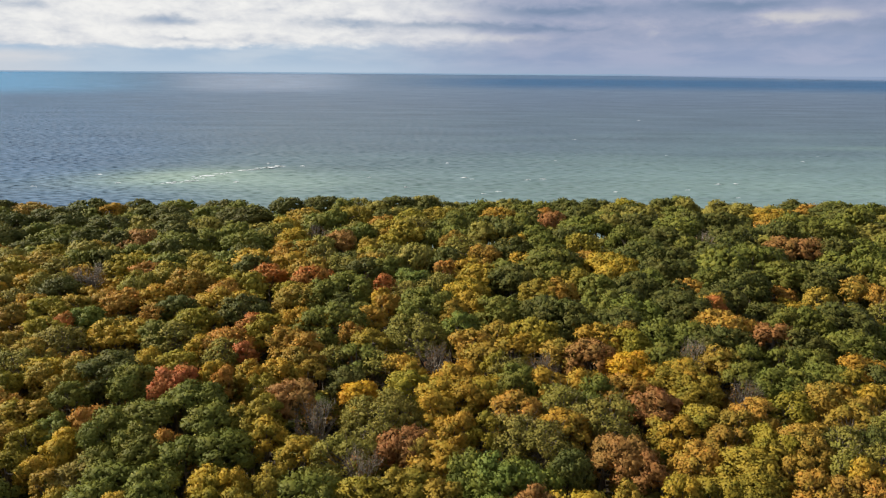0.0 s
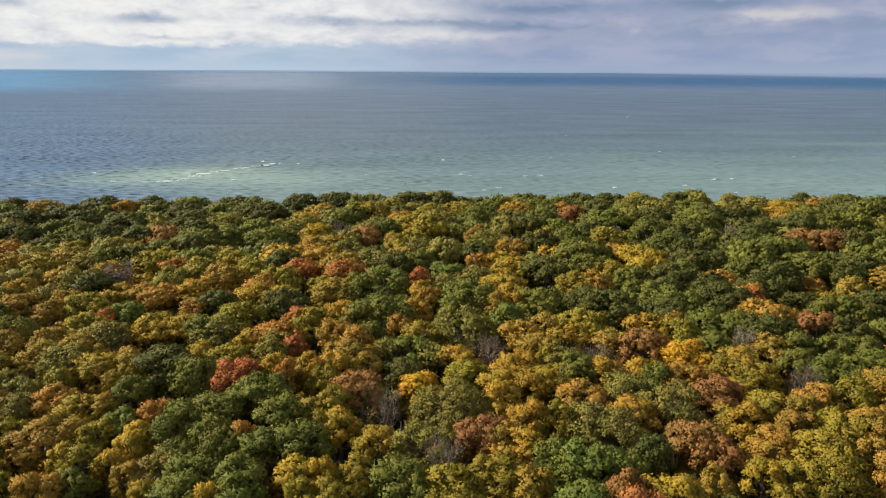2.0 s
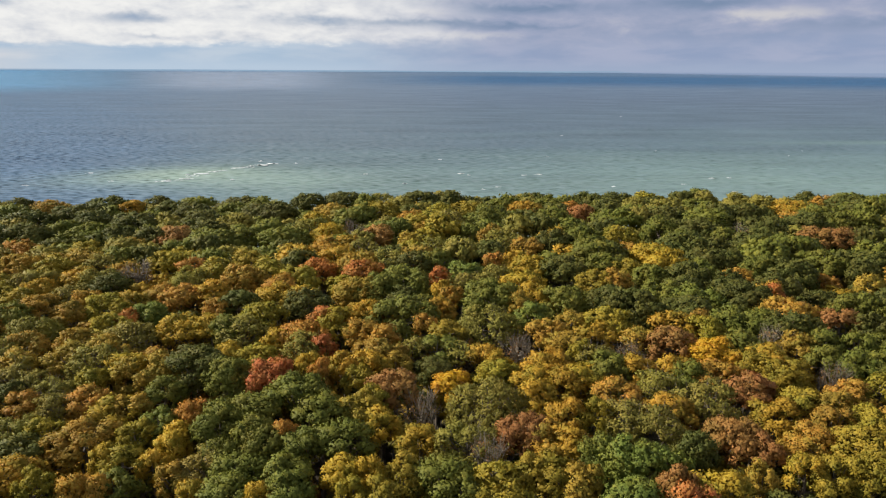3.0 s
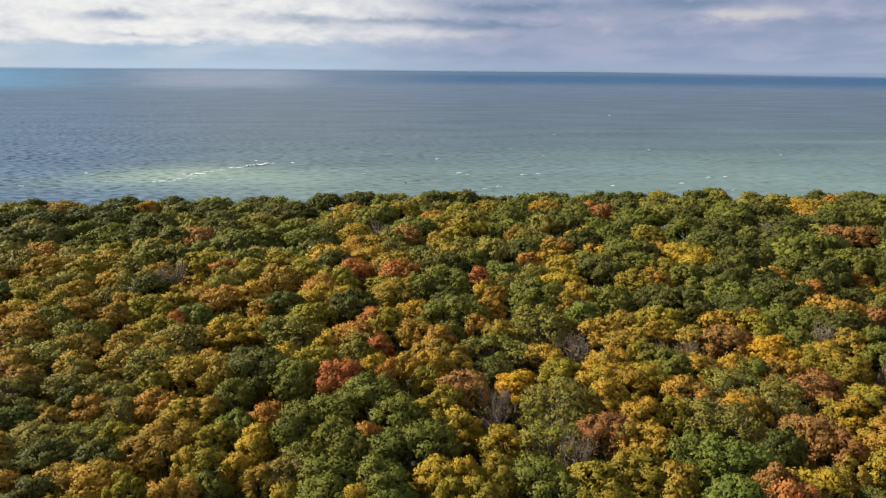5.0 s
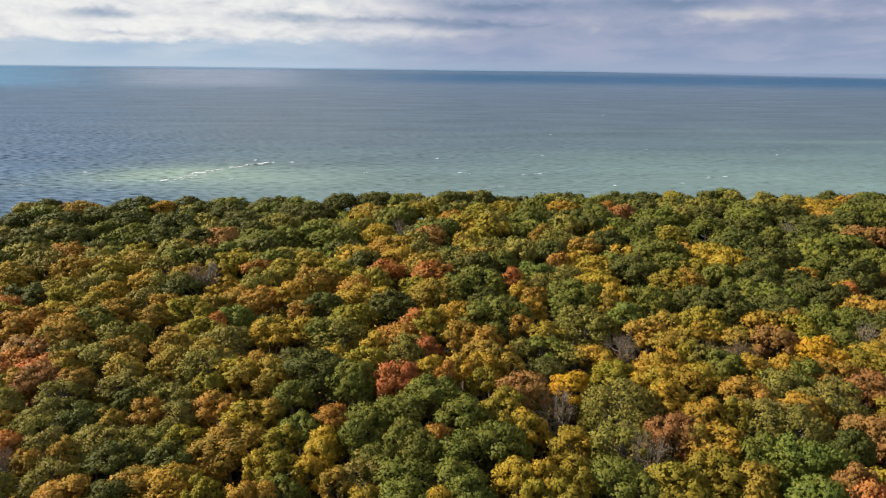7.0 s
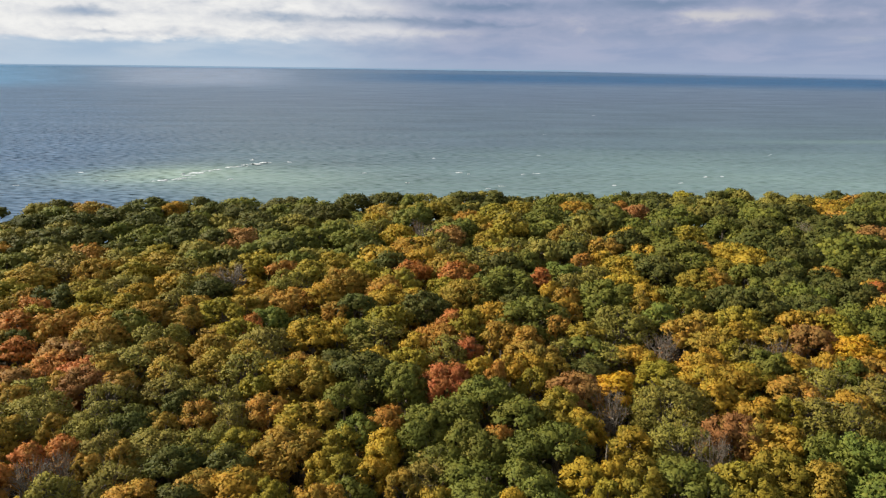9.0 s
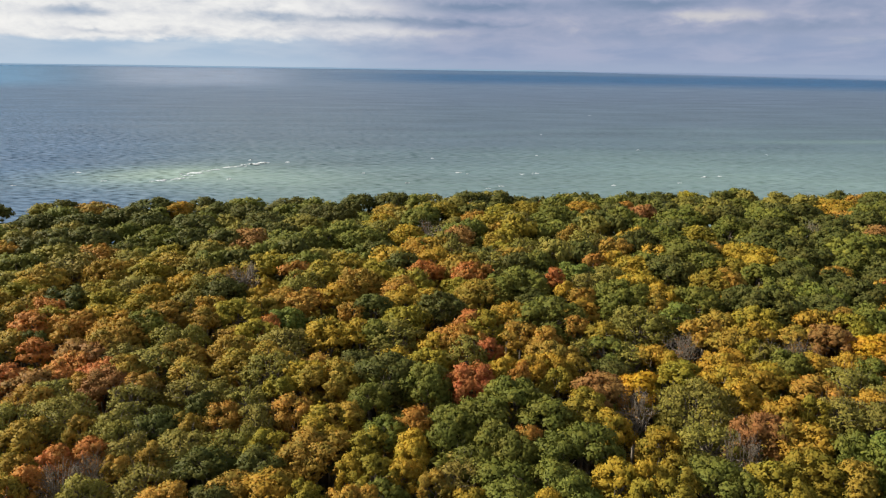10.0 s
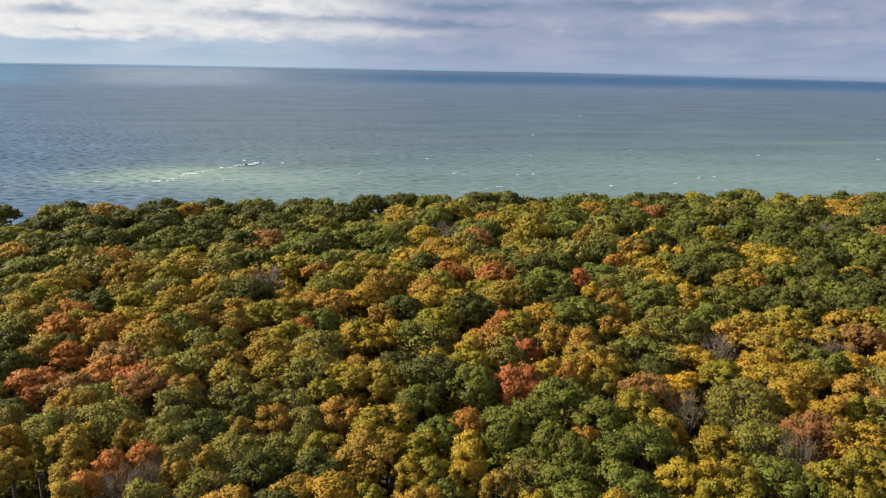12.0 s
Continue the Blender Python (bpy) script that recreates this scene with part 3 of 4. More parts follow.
def grow(kind, leaf, x, y, r, top, label):
    """A tree of one kind and leaf colour, rooted at x, y, with its crown's radius r and its top at that height above the lake."""
    r *= 1.06
    made = CLOSE if y < 95 else AWAY if y < 140 else FAR
    wide = min(made, key=lambda w: abs(w - r))
    root = pick.choice(made[wide][kind])
    s = r / wide
    tall = (top - soil_height(x, y)) / HEIGHT
    m = pose(x, y, soil_height(x, y) - 0.15, 0, 0, pick.uniform(0, 360)) @ Matrix.Diagonal((s, s, tall, 1))
    tree = copy_thing(root, m)
    for part_of in tree.children:
        if part_of.name.startswith("crown"):
            part_of.material_slots[0].link = "OBJECT"
            part_of.material_slots[0].material = LEAF[leaf]
    size = "small " if r < 2.6 else "large " if r > 5.0 else ""
    tagged(tree, size + label, "tree", kind + " trees in the wood")
    PLACED.append((x, y, r))
    return tree


def dark_oak(x, y, r, top):
    return grow("oak", "dark", x, y, r, top, "dark green oak with a dense domed crown")


def green_oak(x, y, r, top):
    return grow("oak", "green", x, y, r, top, "green oak with a broad lumpy crown")


def bright_maple(x, y, r, top):
    return grow("maple", "bright", x, y, r, top, "bright green maple still in summer leaf")


def olive_ash(x, y, r, top):
    return grow("ash", "olive", x, y, r, top, "olive-green ash with thinning leaves and pale branches")


def lime_beech(x, y, r, top):
    return grow("beech", "lime", x, y, r, top, "beech turning from green to yellow")


def gold_maple(x, y, r, top):
    return grow("maple", "gold", x, y, r, top, "golden maple in full autumn colour")


def yellow_maple(x, y, r, top):
    return grow("maple", "yellow", x, y, r, top, "bright yellow maple in the autumn wood")


def orange_maple(x, y, r, top):
    return grow("maple", "orange", x, y, r, top, "orange maple in full autumn colour")


def flame_maple(x, y, r, top):
    return grow("maple", "flame", x, y, r, top, "orange-red maple in the autumn wood")


def red_maple(x, y, r, top):
    return grow("maple", "red", x, y, r, top, "coral-red maple among green trees")


def russet_oak(x, y, r, top):
    return grow("oak", "russet", x, y, r, top, "russet-brown oak with dry leaves")


def bronze_beech(x, y, r, top):
    return grow("beech", "bronze", x, y, r, top, "bronze-yellow beech with browning leaves")


def bare_ash(x, y, r, top):
    return grow("bare", "russet", x, y, r, top, "nearly bare grey tree with a few dry leaves")


# trees one by one: x, y, crown radius and height of the top above the lake
red_maple(9.1, 56.1, 2.1, 35.0)
bright_maple(4.1, 56.9, 2.8, 34.9)
gold_maple(12.9, 57.7, 2.8, 34.9)
russet_oak(8.8, 58.4, 1.7, 35.3)
lime_beech(-19.3, 59.0, 2.3, 33.8)
lime_beech(-22.1, 60.0, 1.6, 33.9)
bronze_beech(-0.5, 60.0, 2.3, 34.6)
green_oak(-11.5, 60.4, 1.9, 33.4)
gold_maple(-31.3, 60.5, 1.6, 33.2)
lime_beech(-7.4, 60.9, 3.5, 33.6)
bronze_beech(18.3, 61.1, 1.6, 33.8)
orange_maple(42.3, 61.1, 1.8, 34.2)
green_oak(-28.4, 61.1, 2.1, 33.6)
green_oak(-34.6, 62.0, 2.5, 32.6)
bronze_beech(40.1, 62.4, 2.2, 34.0)
green_oak(-13.6, 62.5, 2.9, 33.6)
bright_maple(6.6, 62.7, 4.7, 35.4)
gold_maple(-20.7, 62.8, 1.6, 33.9)
lime_beech(-3.3, 62.8, 3.0, 34.2)
lime_beech(-4.4, 62.8, 2.0, 34.1)
lime_beech(30.9, 63.1, 3.1, 33.2)
gold_maple(-38.5, 63.1, 1.6, 31.8)
orange_maple(37.2, 63.2, 2.2, 33.8)
lime_beech(-17.2, 63.2, 2.2, 33.8)
gold_maple(-23.1, 63.3, 2.3, 33.9)
lime_beech(27.3, 63.6, 2.4, 32.8)
gold_maple(24.7, 64.2, 2.1, 32.7)
green_oak(-29.5, 64.3, 2.5, 33.5)
green_oak(2.9, 64.5, 2.1, 35.0)
orange_maple(-50.9, 64.7, 1.7, 31.6)
orange_maple(-48.9, 64.8, 1.6, 31.3)
lime_beech(-55.0, 65.1, 1.7, 32.0)
dark_oak(-64.5, 65.3, 2.5, 31.5)
dark_oak(13.3, 65.8, 1.9, 34.8)
gold_maple(44.0, 65.9, 1.9, 34.0)
green_oak(-47.2, 66.1, 2.0, 31.0)
green_oak(-34.7, 66.2, 2.9, 32.5)
orange_maple(-69.0, 66.6, 3.3, 31.2)
bronze_beech(38.0, 67.0, 1.9, 33.7)
bare_ash(-8.2, 67.1, 1.7, 33.8)
gold_maple(0.0, 67.2, 2.9, 34.5)
gold_maple(-59.2, 67.3, 3.0, 31.7)
bronze_beech(-41.6, 67.4, 1.7, 31.3)
lime_beech(33.7, 67.6, 4.0, 33.3)
bronze_beech(-63.1, 68.4, 2.5, 31.3)
olive_ash(-77.6, 68.6, 2.1, 31.6)
olive_ash(-39.0, 68.6, 2.5, 31.9)
olive_ash(47.1, 68.6, 2.0, 34.1)
olive_ash(43.0, 68.8, 2.4, 34.0)
russet_oak(21.9, 69.1, 2.5, 32.5)
bronze_beech(-85.2, 69.2, 1.8, 31.6)
green_oak(-28.0, 69.6, 2.4, 33.6)
bronze_beech(-1.8, 69.7, 1.9, 34.2)
green_oak(-37.2, 69.9, 2.0, 32.5)
gold_maple(-44.8, 70.0, 1.7, 31.2)
olive_ash(-10.5, 70.3, 3.5, 33.6)
lime_beech(-48.3, 70.4, 2.5, 31.1)
green_oak(-33.0, 70.4, 2.4, 33.4)
olive_ash(-72.6, 70.5, 2.7, 31.1)
orange_maple(28.3, 70.5, 2.6, 32.6)
green_oak(-24.3, 70.6, 2.9, 33.7)
bare_ash(-80.5, 70.7, 1.8, 31.6)
flame_maple(-84.0, 71.1, 1.8, 31.6)
gold_maple(-15.5, 71.3, 2.4, 33.2)
gold_maple(-50.6, 71.3, 1.6, 31.3)
russet_oak(-3.8, 71.3, 3.1, 34.1)
russet_oak(20.4, 71.4, 3.3, 32.7)
bronze_beech(40.9, 71.8, 3.2, 34.0)
orange_maple(-30.9, 71.8, 1.6, 33.7)
dark_oak(48.5, 72.1, 1.7, 34.2)
olive_ash(45.4, 72.2, 2.5, 34.1)
lime_beech(37.4, 72.6, 3.1, 33.9)
bare_ash(-78.2, 72.7, 1.9, 31.6)
gold_maple(-43.8, 72.7, 1.8, 31.8)
bronze_beech(-75.5, 72.7, 1.6, 31.4)
olive_ash(11.5, 72.8, 3.5, 34.0)
green_oak(-34.3, 72.8, 2.1, 33.6)
dark_oak(-60.7, 73.3, 2.6, 31.3)
bronze_beech(32.7, 73.4, 2.7, 33.4)
bronze_beech(-86.8, 73.5, 1.9, 31.6)
gold_maple(-43.4, 74.3, 1.8, 32.2)
dark_oak(-66.7, 74.4, 2.7, 30.8)
flame_maple(-82.6, 74.8, 1.9, 31.6)
gold_maple(-20.3, 74.9, 2.2, 33.4)
olive_ash(8.5, 75.1, 2.8, 33.8)
bronze_beech(-72.7, 75.3, 1.8, 31.1)
lime_beech(-48.7, 75.5, 2.2, 31.7)
bronze_beech(-54.8, 75.6, 4.1, 31.6)
bronze_beech(-93.4, 75.8, 2.0, 31.6)
lime_beech(5.4, 75.8, 2.0, 33.7)
gold_maple(1.9, 75.8, 2.3, 33.8)
green_oak(-39.0, 75.9, 3.3, 33.4)
olive_ash(51.4, 75.9, 2.2, 34.4)
flame_maple(-79.3, 76.3, 2.0, 31.6)
bronze_beech(34.5, 76.5, 2.4, 33.9)
gold_maple(27.8, 76.6, 2.9, 33.1)
gold_maple(14.7, 76.8, 2.9, 33.7)
green_oak(-27.7, 76.8, 2.9, 34.0)
lime_beech(-60.3, 76.8, 2.3, 31.4)
green_oak(-35.6, 77.2, 2.9, 34.0)
lime_beech(-23.0, 77.3, 2.6, 33.7)
bronze_beech(48.9, 77.3, 2.6, 34.3)
olive_ash(-76.1, 77.5, 2.5, 31.4)
olive_ash(-70.5, 77.7, 3.9, 30.9)
green_oak(-46.5, 77.7, 2.2, 32.2)
olive_ash(-64.6, 78.1, 3.2, 31.0)
lime_beech(31.8, 78.3, 2.8, 33.7)
orange_maple(-43.2, 78.5, 2.2, 32.9)
orange_maple(38.1, 78.8, 2.5, 34.3)
bronze_beech(51.5, 79.5, 1.8, 34.4)
olive_ash(20.2, 79.5, 4.0, 33.8)
bare_ash(-15.6, 79.7, 2.3, 33.0)
lime_beech(42.9, 80.2, 2.6, 34.4)
olive_ash(-7.1, 80.3, 4.9, 33.5)
bronze_beech(-88.4, 80.3, 2.5, 31.9)
olive_ash(-78.4, 80.3, 3.1, 31.4)
lime_beech(-22.0, 80.6, 2.3, 33.7)
green_oak(-31.1, 80.8, 3.8, 34.4)
gold_maple(-1.2, 80.9, 2.4, 33.7)
orange_maple(-95.8, 81.3, 1.7, 31.7)
orange_maple(9.5, 81.4, 3.0, 33.7)
bronze_beech(-82.5, 81.4, 1.8, 31.7)
russet_oak(26.7, 81.5, 2.8, 33.9)
gold_maple(-53.8, 82.3, 3.0, 31.7)
bronze_beech(-51.8, 82.4, 2.4, 31.9)
gold_maple(55.1, 82.7, 2.3, 34.4)
bronze_beech(-70.8, 82.9, 2.1, 30.8)
dark_oak(-74.3, 83.3, 3.2, 31.0)
olive_ash(15.0, 83.4, 2.7, 33.8)
olive_ash(-62.3, 83.6, 2.1, 31.5)
bronze_beech(49.2, 83.6, 3.2, 34.3)
olive_ash(-92.8, 84.2, 3.4, 31.9)
russet_oak(-18.9, 83.6, 3.0, 34.2)
bare_ash(39.2, 84.3, 1.8, 34.2)
olive_ash(-79.6, 84.6, 2.7, 31.5)
gold_maple(3.0, 84.7, 2.9, 33.7)
orange_maple(-66.7, 84.8, 2.3, 31.0)
orange_maple(-58.3, 85.3, 2.5, 31.7)
green_oak(-48.4, 85.5, 2.4, 32.8)
olive_ash(-86.3, 85.5, 4.2, 32.0)
green_oak(20.3, 85.5, 2.3, 34.0)
orange_maple(24.2, 85.7, 3.5, 34.1)
gold_maple(5.7, 86.3, 3.0, 33.7)
lime_beech(-23.6, 86.4, 2.0, 33.8)
red_maple(-35.4, 86.5, 3.5, 34.6)
gold_maple(0.0, 86.6, 3.0, 33.5)
orange_maple(-28.7, 86.8, 1.6, 34.5)
green_oak(-41.0, 86.9, 3.2, 34.2)
lime_beech(32.6, 87.0, 3.9, 34.2)
green_oak(47.7, 87.3, 2.8, 34.2)
lime_beech(54.5, 87.4, 2.0, 34.4)
olive_ash(-98.5, 87.4, 1.8, 31.5)
gold_maple(13.6, 88.2, 2.7, 33.8)
green_oak(44.4, 88.2, 2.8, 34.1)
lime_beech(30.2, 88.3, 2.4, 34.2)
olive_ash(-64.5, 88.3, 2.2, 31.4)
gold_maple(-30.6, 88.5, 2.0, 34.6)
gold_maple(18.9, 88.5, 2.3, 34.0)
dark_oak(-70.3, 88.7, 1.8, 31.0)
yellow_maple(-11.1, 89.0, 2.7, 31.5)
green_oak(10.2, 89.0, 3.2, 33.8)
dark_oak(59.3, 89.2, 2.5, 34.4)
orange_maple(-91.5, 89.3, 3.1, 31.8)
olive_ash(-79.2, 89.5, 2.8, 31.8)
green_oak(52.8, 89.8, 2.9, 34.3)
gold_maple(32.3, 90.2, 4.0, 34.2)
green_oak(41.2, 90.6, 2.3, 34.1)
gold_maple(-26.2, 90.8, 1.9, 33.9)
gold_maple(2.3, 91.0, 3.6, 33.6)
lime_beech(-60.6, 91.0, 2.0, 31.9)
dark_oak(-46.3, 91.1, 4.2, 33.8)
olive_ash(-68.7, 91.3, 3.2, 31.1)
olive_ash(9.6, 92.2, 2.8, 33.8)
gold_maple(58.2, 92.6, 3.0, 34.4)
bare_ash(14.0, 92.7, 2.0, 33.9)
gold_maple(-22.6, 92.8, 3.2, 33.0)
olive_ash(-73.0, 92.9, 2.8, 31.4)
olive_ash(-90.2, 93.0, 2.8, 31.5)
bronze_beech(-79.1, 93.2, 2.4, 31.9)
bronze_beech(-53.8, 93.6, 4.4, 32.4)
yellow_maple(26.8, 93.8, 4.0, 34.1)
russet_oak(-83.9, 93.8, 3.4, 31.7)
dark_oak(-13.9, 94.3, 2.6, 31.3)
lime_beech(7.8, 94.4, 1.9, 33.8)
bronze_beech(-87.3, 94.6, 2.3, 31.4)
bronze_beech(-19.2, 94.7, 2.2, 32.1)
green_oak(53.1, 94.9, 3.0, 34.3)
green_oak(48.8, 95.1, 2.0, 34.2)
bronze_beech(40.3, 95.5, 3.3, 34.1)
gold_maple(-57.8, 95.9, 2.7, 32.2)
green_oak(32.0, 95.9, 2.7, 34.1)
gold_maple(-4.2, 96.1, 1.9, 32.0)
russet_oak(-94.5, 96.1, 2.9, 31.1)
green_oak(44.3, 96.2, 2.3, 34.2)
russet_oak(-85.1, 96.8, 1.6, 31.4)
olive_ash(-62.4, 97.0, 3.7, 32.0)
bronze_beech(-73.7, 97.3, 2.4, 31.7)
russet_oak(21.8, 97.3, 3.6, 34.2)
bare_ash(37.1, 97.4, 2.4, 34.1)
bronze_beech(-21.4, 97.4, 3.8, 32.6)
bronze_beech(6.3, 97.9, 2.9, 33.8)
bronze_beech(-83.1, 98.0, 2.4, 31.4)
bare_ash(-1.3, 98.1, 2.4, 33.0)
gold_maple(-6.4, 98.2, 2.4, 32.1)
olive_ash(-9.8, 98.5, 2.8, 31.9)
bronze_beech(17.5, 98.6, 2.6, 34.2)
red_maple(-100.4, 99.3, 3.5, 30.9)
lime_beech(-40.2, 99.5, 2.8, 31.5)
bronze_beech(-67.7, 99.6, 3.4, 31.7)
gold_maple(-44.8, 99.8, 2.4, 31.5)
red_maple(-86.2, 99.9, 3.1, 31.1)
green_oak(-13.0, 100.0, 2.9, 32.3)
olive_ash(-16.2, 100.0, 1.9, 32.5)
bronze_beech(-83.6, 101.1, 3.1, 31.2)
green_oak(62.5, 101.4, 3.8, 34.4)
dark_oak(55.5, 101.4, 3.2, 34.4)
gold_maple(11.2, 101.5, 3.0, 34.1)
lime_beech(28.4, 101.5, 3.2, 34.3)
flame_maple(-91.7, 101.6, 3.1, 31.0)
red_maple(-30.0, 101.7, 1.6, 32.5)
olive_ash(-33.5, 101.9, 3.3, 31.9)
olive_ash(-80.2, 102.0, 4.1, 31.3)
dark_oak(41.7, 102.1, 5.1, 34.4)
bronze_beech(-63.2, 102.4, 3.4, 32.0)
orange_maple(-21.3, 103.2, 2.4, 33.1)
orange_maple(4.3, 103.7, 2.8, 33.9)
lime_beech(-11.3, 104.3, 3.0, 33.0)
gold_maple(24.4, 104.5, 3.0, 34.7)
green_oak(38.7, 104.7, 3.4, 34.4)
orange_maple(28.7, 104.7, 2.0, 34.6)
russet_oak(51.9, 104.8, 2.7, 34.5)
bronze_beech(-76.7, 105.1, 3.2, 31.4)
green_oak(35.1, 105.1, 4.0, 34.3)
dark_oak(-106.0, 105.2, 3.1, 31.1)
olive_ash(-85.7, 105.2, 2.6, 31.2)
gold_maple(-38.1, 105.3, 2.4, 31.6)
lime_beech(14.7, 105.4, 3.7, 34.6)
orange_maple(-24.8, 105.6, 2.5, 33.2)
russet_oak(-89.7, 106.1, 2.8, 31.3)
orange_maple(-34.9, 106.5, 4.3, 32.2)
bronze_beech(-69.5, 106.5, 3.5, 31.7)
russet_oak(-92.6, 107.4, 2.6, 31.3)
olive_ash(-4.3, 107.7, 4.6, 34.1)
olive_ash(-62.1, 108.1, 4.0, 31.9)
flame_maple(-99.3, 108.5, 2.3, 31.1)
orange_maple(-14.7, 108.7, 1.9, 33.4)
olive_ash(-44.5, 109.3, 4.0, 32.1)
bronze_beech(-88.8, 109.8, 4.4, 31.7)
orange_maple(45.8, 109.8, 5.4, 34.6)
bright_maple(2.9, 109.9, 2.7, 34.2)
dark_oak(29.3, 110.1, 4.2, 34.8)
green_oak(-47.3, 110.4, 2.6, 32.2)
bronze_beech(-104.3, 110.8, 3.8, 31.3)
gold_maple(-50.2, 111.2, 2.6, 32.1)
dark_oak(19.7, 111.3, 5.1, 35.4)
lime_beech(-28.9, 111.5, 3.6, 33.0)
olive_ash(-79.1, 111.6, 4.3, 31.8)
dark_oak(-101.2, 111.6, 1.9, 31.3)
green_oak(59.9, 111.8, 4.6, 34.4)
dark_oak(66.4, 112.0, 5.8, 34.4)
gold_maple(-54.9, 112.1, 3.7, 31.8)
lime_beech(-66.8, 112.2, 3.3, 31.9)
flame_maple(-31.7, 112.5, 2.6, 32.9)
green_oak(-18.4, 113.2, 5.7, 33.8)
dark_oak(-110.5, 113.7, 2.8, 31.4)
orange_maple(-97.1, 114.2, 1.9, 31.6)
gold_maple(-12.0, 114.4, 2.7, 33.8)
gold_maple(-25.0, 114.9, 3.2, 33.4)
flame_maple(-65.7, 115.0, 2.2, 31.9)
lime_beech(-42.2, 115.0, 3.7, 33.0)
dark_oak(17.3, 115.1, 3.4, 35.3)
bronze_beech(1.4, 115.2, 1.9, 34.4)
orange_maple(-88.3, 115.3, 5.1, 32.1)
green_oak(-85.5, 116.3, 3.4, 32.2)
dark_oak(41.9, 116.5, 4.9, 34.5)
green_oak(10.2, 117.4, 4.5, 34.1)
green_oak(33.5, 117.6, 4.2, 34.2)
flame_maple(-103.8, 118.3, 3.0, 32.2)
bronze_beech(-76.6, 118.5, 2.4, 31.9)
flame_maple(47.5, 118.8, 2.1, 34.5)
bright_maple(-62.9, 118.8, 3.3, 32.0)
orange_maple(-97.1, 119.4, 4.2, 31.9)
dark_oak(54.3, 119.5, 3.2, 30.4)
green_oak(-3.0, 119.8, 5.0, 34.5)
olive_ash(-111.8, 120.6, 3.6, 31.6)
lime_beech(-101.0, 120.9, 2.4, 32.2)
orange_maple(-51.7, 120.9, 2.3, 32.2)
gold_maple(5.4, 121.3, 3.5, 34.0)
green_oak(28.6, 121.3, 3.7, 34.2)
dark_oak(-35.8, 121.4, 3.9, 32.8)
orange_maple(48.0, 121.6, 2.4, 34.4)
orange_maple(-9.8, 121.7, 2.0, 34.1)
dark_oak(41.9, 122.0, 3.9, 34.4)
dark_oak(-47.9, 122.4, 3.4, 32.6)
lime_beech(-71.8, 122.9, 4.0, 31.9)
gold_maple(-94.1, 122.9, 3.6, 31.6)
bronze_beech(-108.3, 123.1, 3.6, 32.1)
bronze_beech(-83.6, 123.1, 4.1, 31.8)
dark_oak(33.8, 124.5, 3.5, 34.2)
bronze_beech(69.1, 124.5, 2.6, 34.4)
dark_oak(51.6, 124.8, 3.7, 34.2)
flame_maple(-104.8, 125.2, 2.6, 32.3)
gold_maple(-42.1, 125.5, 4.0, 32.7)
bronze_beech(-67.6, 125.6, 2.4, 31.9)
dark_oak(61.5, 126.1, 4.4, 30.4)
orange_maple(81.7, 126.5, 2.1, 34.4)
orange_maple(-77.0, 126.7, 2.5, 31.8)
lime_beech(-89.4, 127.1, 3.7, 31.7)
gold_maple(-11.3, 127.1, 1.7, 33.5)
gold_maple(-38.0, 127.3, 2.4, 32.6)
orange_maple(-61.0, 127.8, 4.0, 32.1)
olive_ash(-81.5, 128.2, 3.1, 31.8)
orange_maple(-64.8, 129.0, 2.9, 32.0)
gold_maple(-54.5, 129.4, 3.0, 32.6)
bronze_beech(-27.4, 129.5, 4.6, 32.8)
orange_maple(22.2, 129.9, 3.2, 33.9)
lime_beech(19.0, 130.3, 3.8, 33.8)
green_oak(-23.3, 130.6, 4.3, 33.0)
lime_beech(-96.1, 131.3, 3.7, 31.6)
gold_maple(4.7, 131.5, 3.7, 33.6)
orange_maple(-43.1, 132.4, 3.0, 32.9)
bronze_beech(-116.9, 132.5, 3.3, 31.2)
bronze_beech(80.4, 132.6, 2.8, 34.2)
bronze_beech(-108.8, 132.8, 3.2, 31.4)
dark_oak(37.3, 132.9, 4.7, 34.0)
green_oak(30.3, 133.0, 3.3, 34.1)
dark_oak(-104.0, 133.1, 4.0, 31.6)
green_oak(-18.4, 133.8, 5.4, 33.3)
gold_maple(-90.1, 134.6, 3.3, 31.7)
orange_maple(48.4, 134.8, 2.6, 33.4)
flame_maple(-11.5, 135.0, 2.3, 33.4)
dark_oak(-76.3, 135.1, 3.7, 32.2)
lime_beech(-100.2, 136.0, 5.3, 31.4)
olive_ash(-1.0, 136.4, 4.4, 33.5)
dark_oak(59.6, 136.5, 5.1, 34.0)
olive_ash(-95.2, 136.5, 3.3, 31.5)
bronze_beech(-50.7, 136.6, 4.4, 33.3)
dark_oak(76.3, 137.2, 3.1, 33.4)
lime_beech(27.5, 137.6, 4.0, 34.0)
olive_ash(-62.1, 138.4, 4.3, 32.3)
olive_ash(-79.7, 138.7, 4.5, 32.4)
bright_maple(-5.7, 138.9, 3.8, 33.4)
lime_beech(-114.7, 139.1, 4.0, 31.2)
dark_oak(13.8, 139.2, 5.2, 33.7)
green_oak(55.5, 139.9, 4.4, 33.7)
gold_maple(-84.2, 140.3, 3.3, 32.2)
gold_maple(35.4, 141.3, 4.2, 34.1)
dark_oak(81.8, 141.9, 3.7, 33.9)
gold_maple(7.5, 142.1, 4.0, 33.6)
flame_maple(-27.6, 142.3, 3.7, 32.8)
green_oak(23.4, 142.5, 4.1, 33.9)
bare_ash(-73.7, 142.7, 2.7, 32.4)
lime_beech(-46.3, 143.2, 3.9, 33.1)
green_oak(72.1, 144.0, 4.8, 33.1)
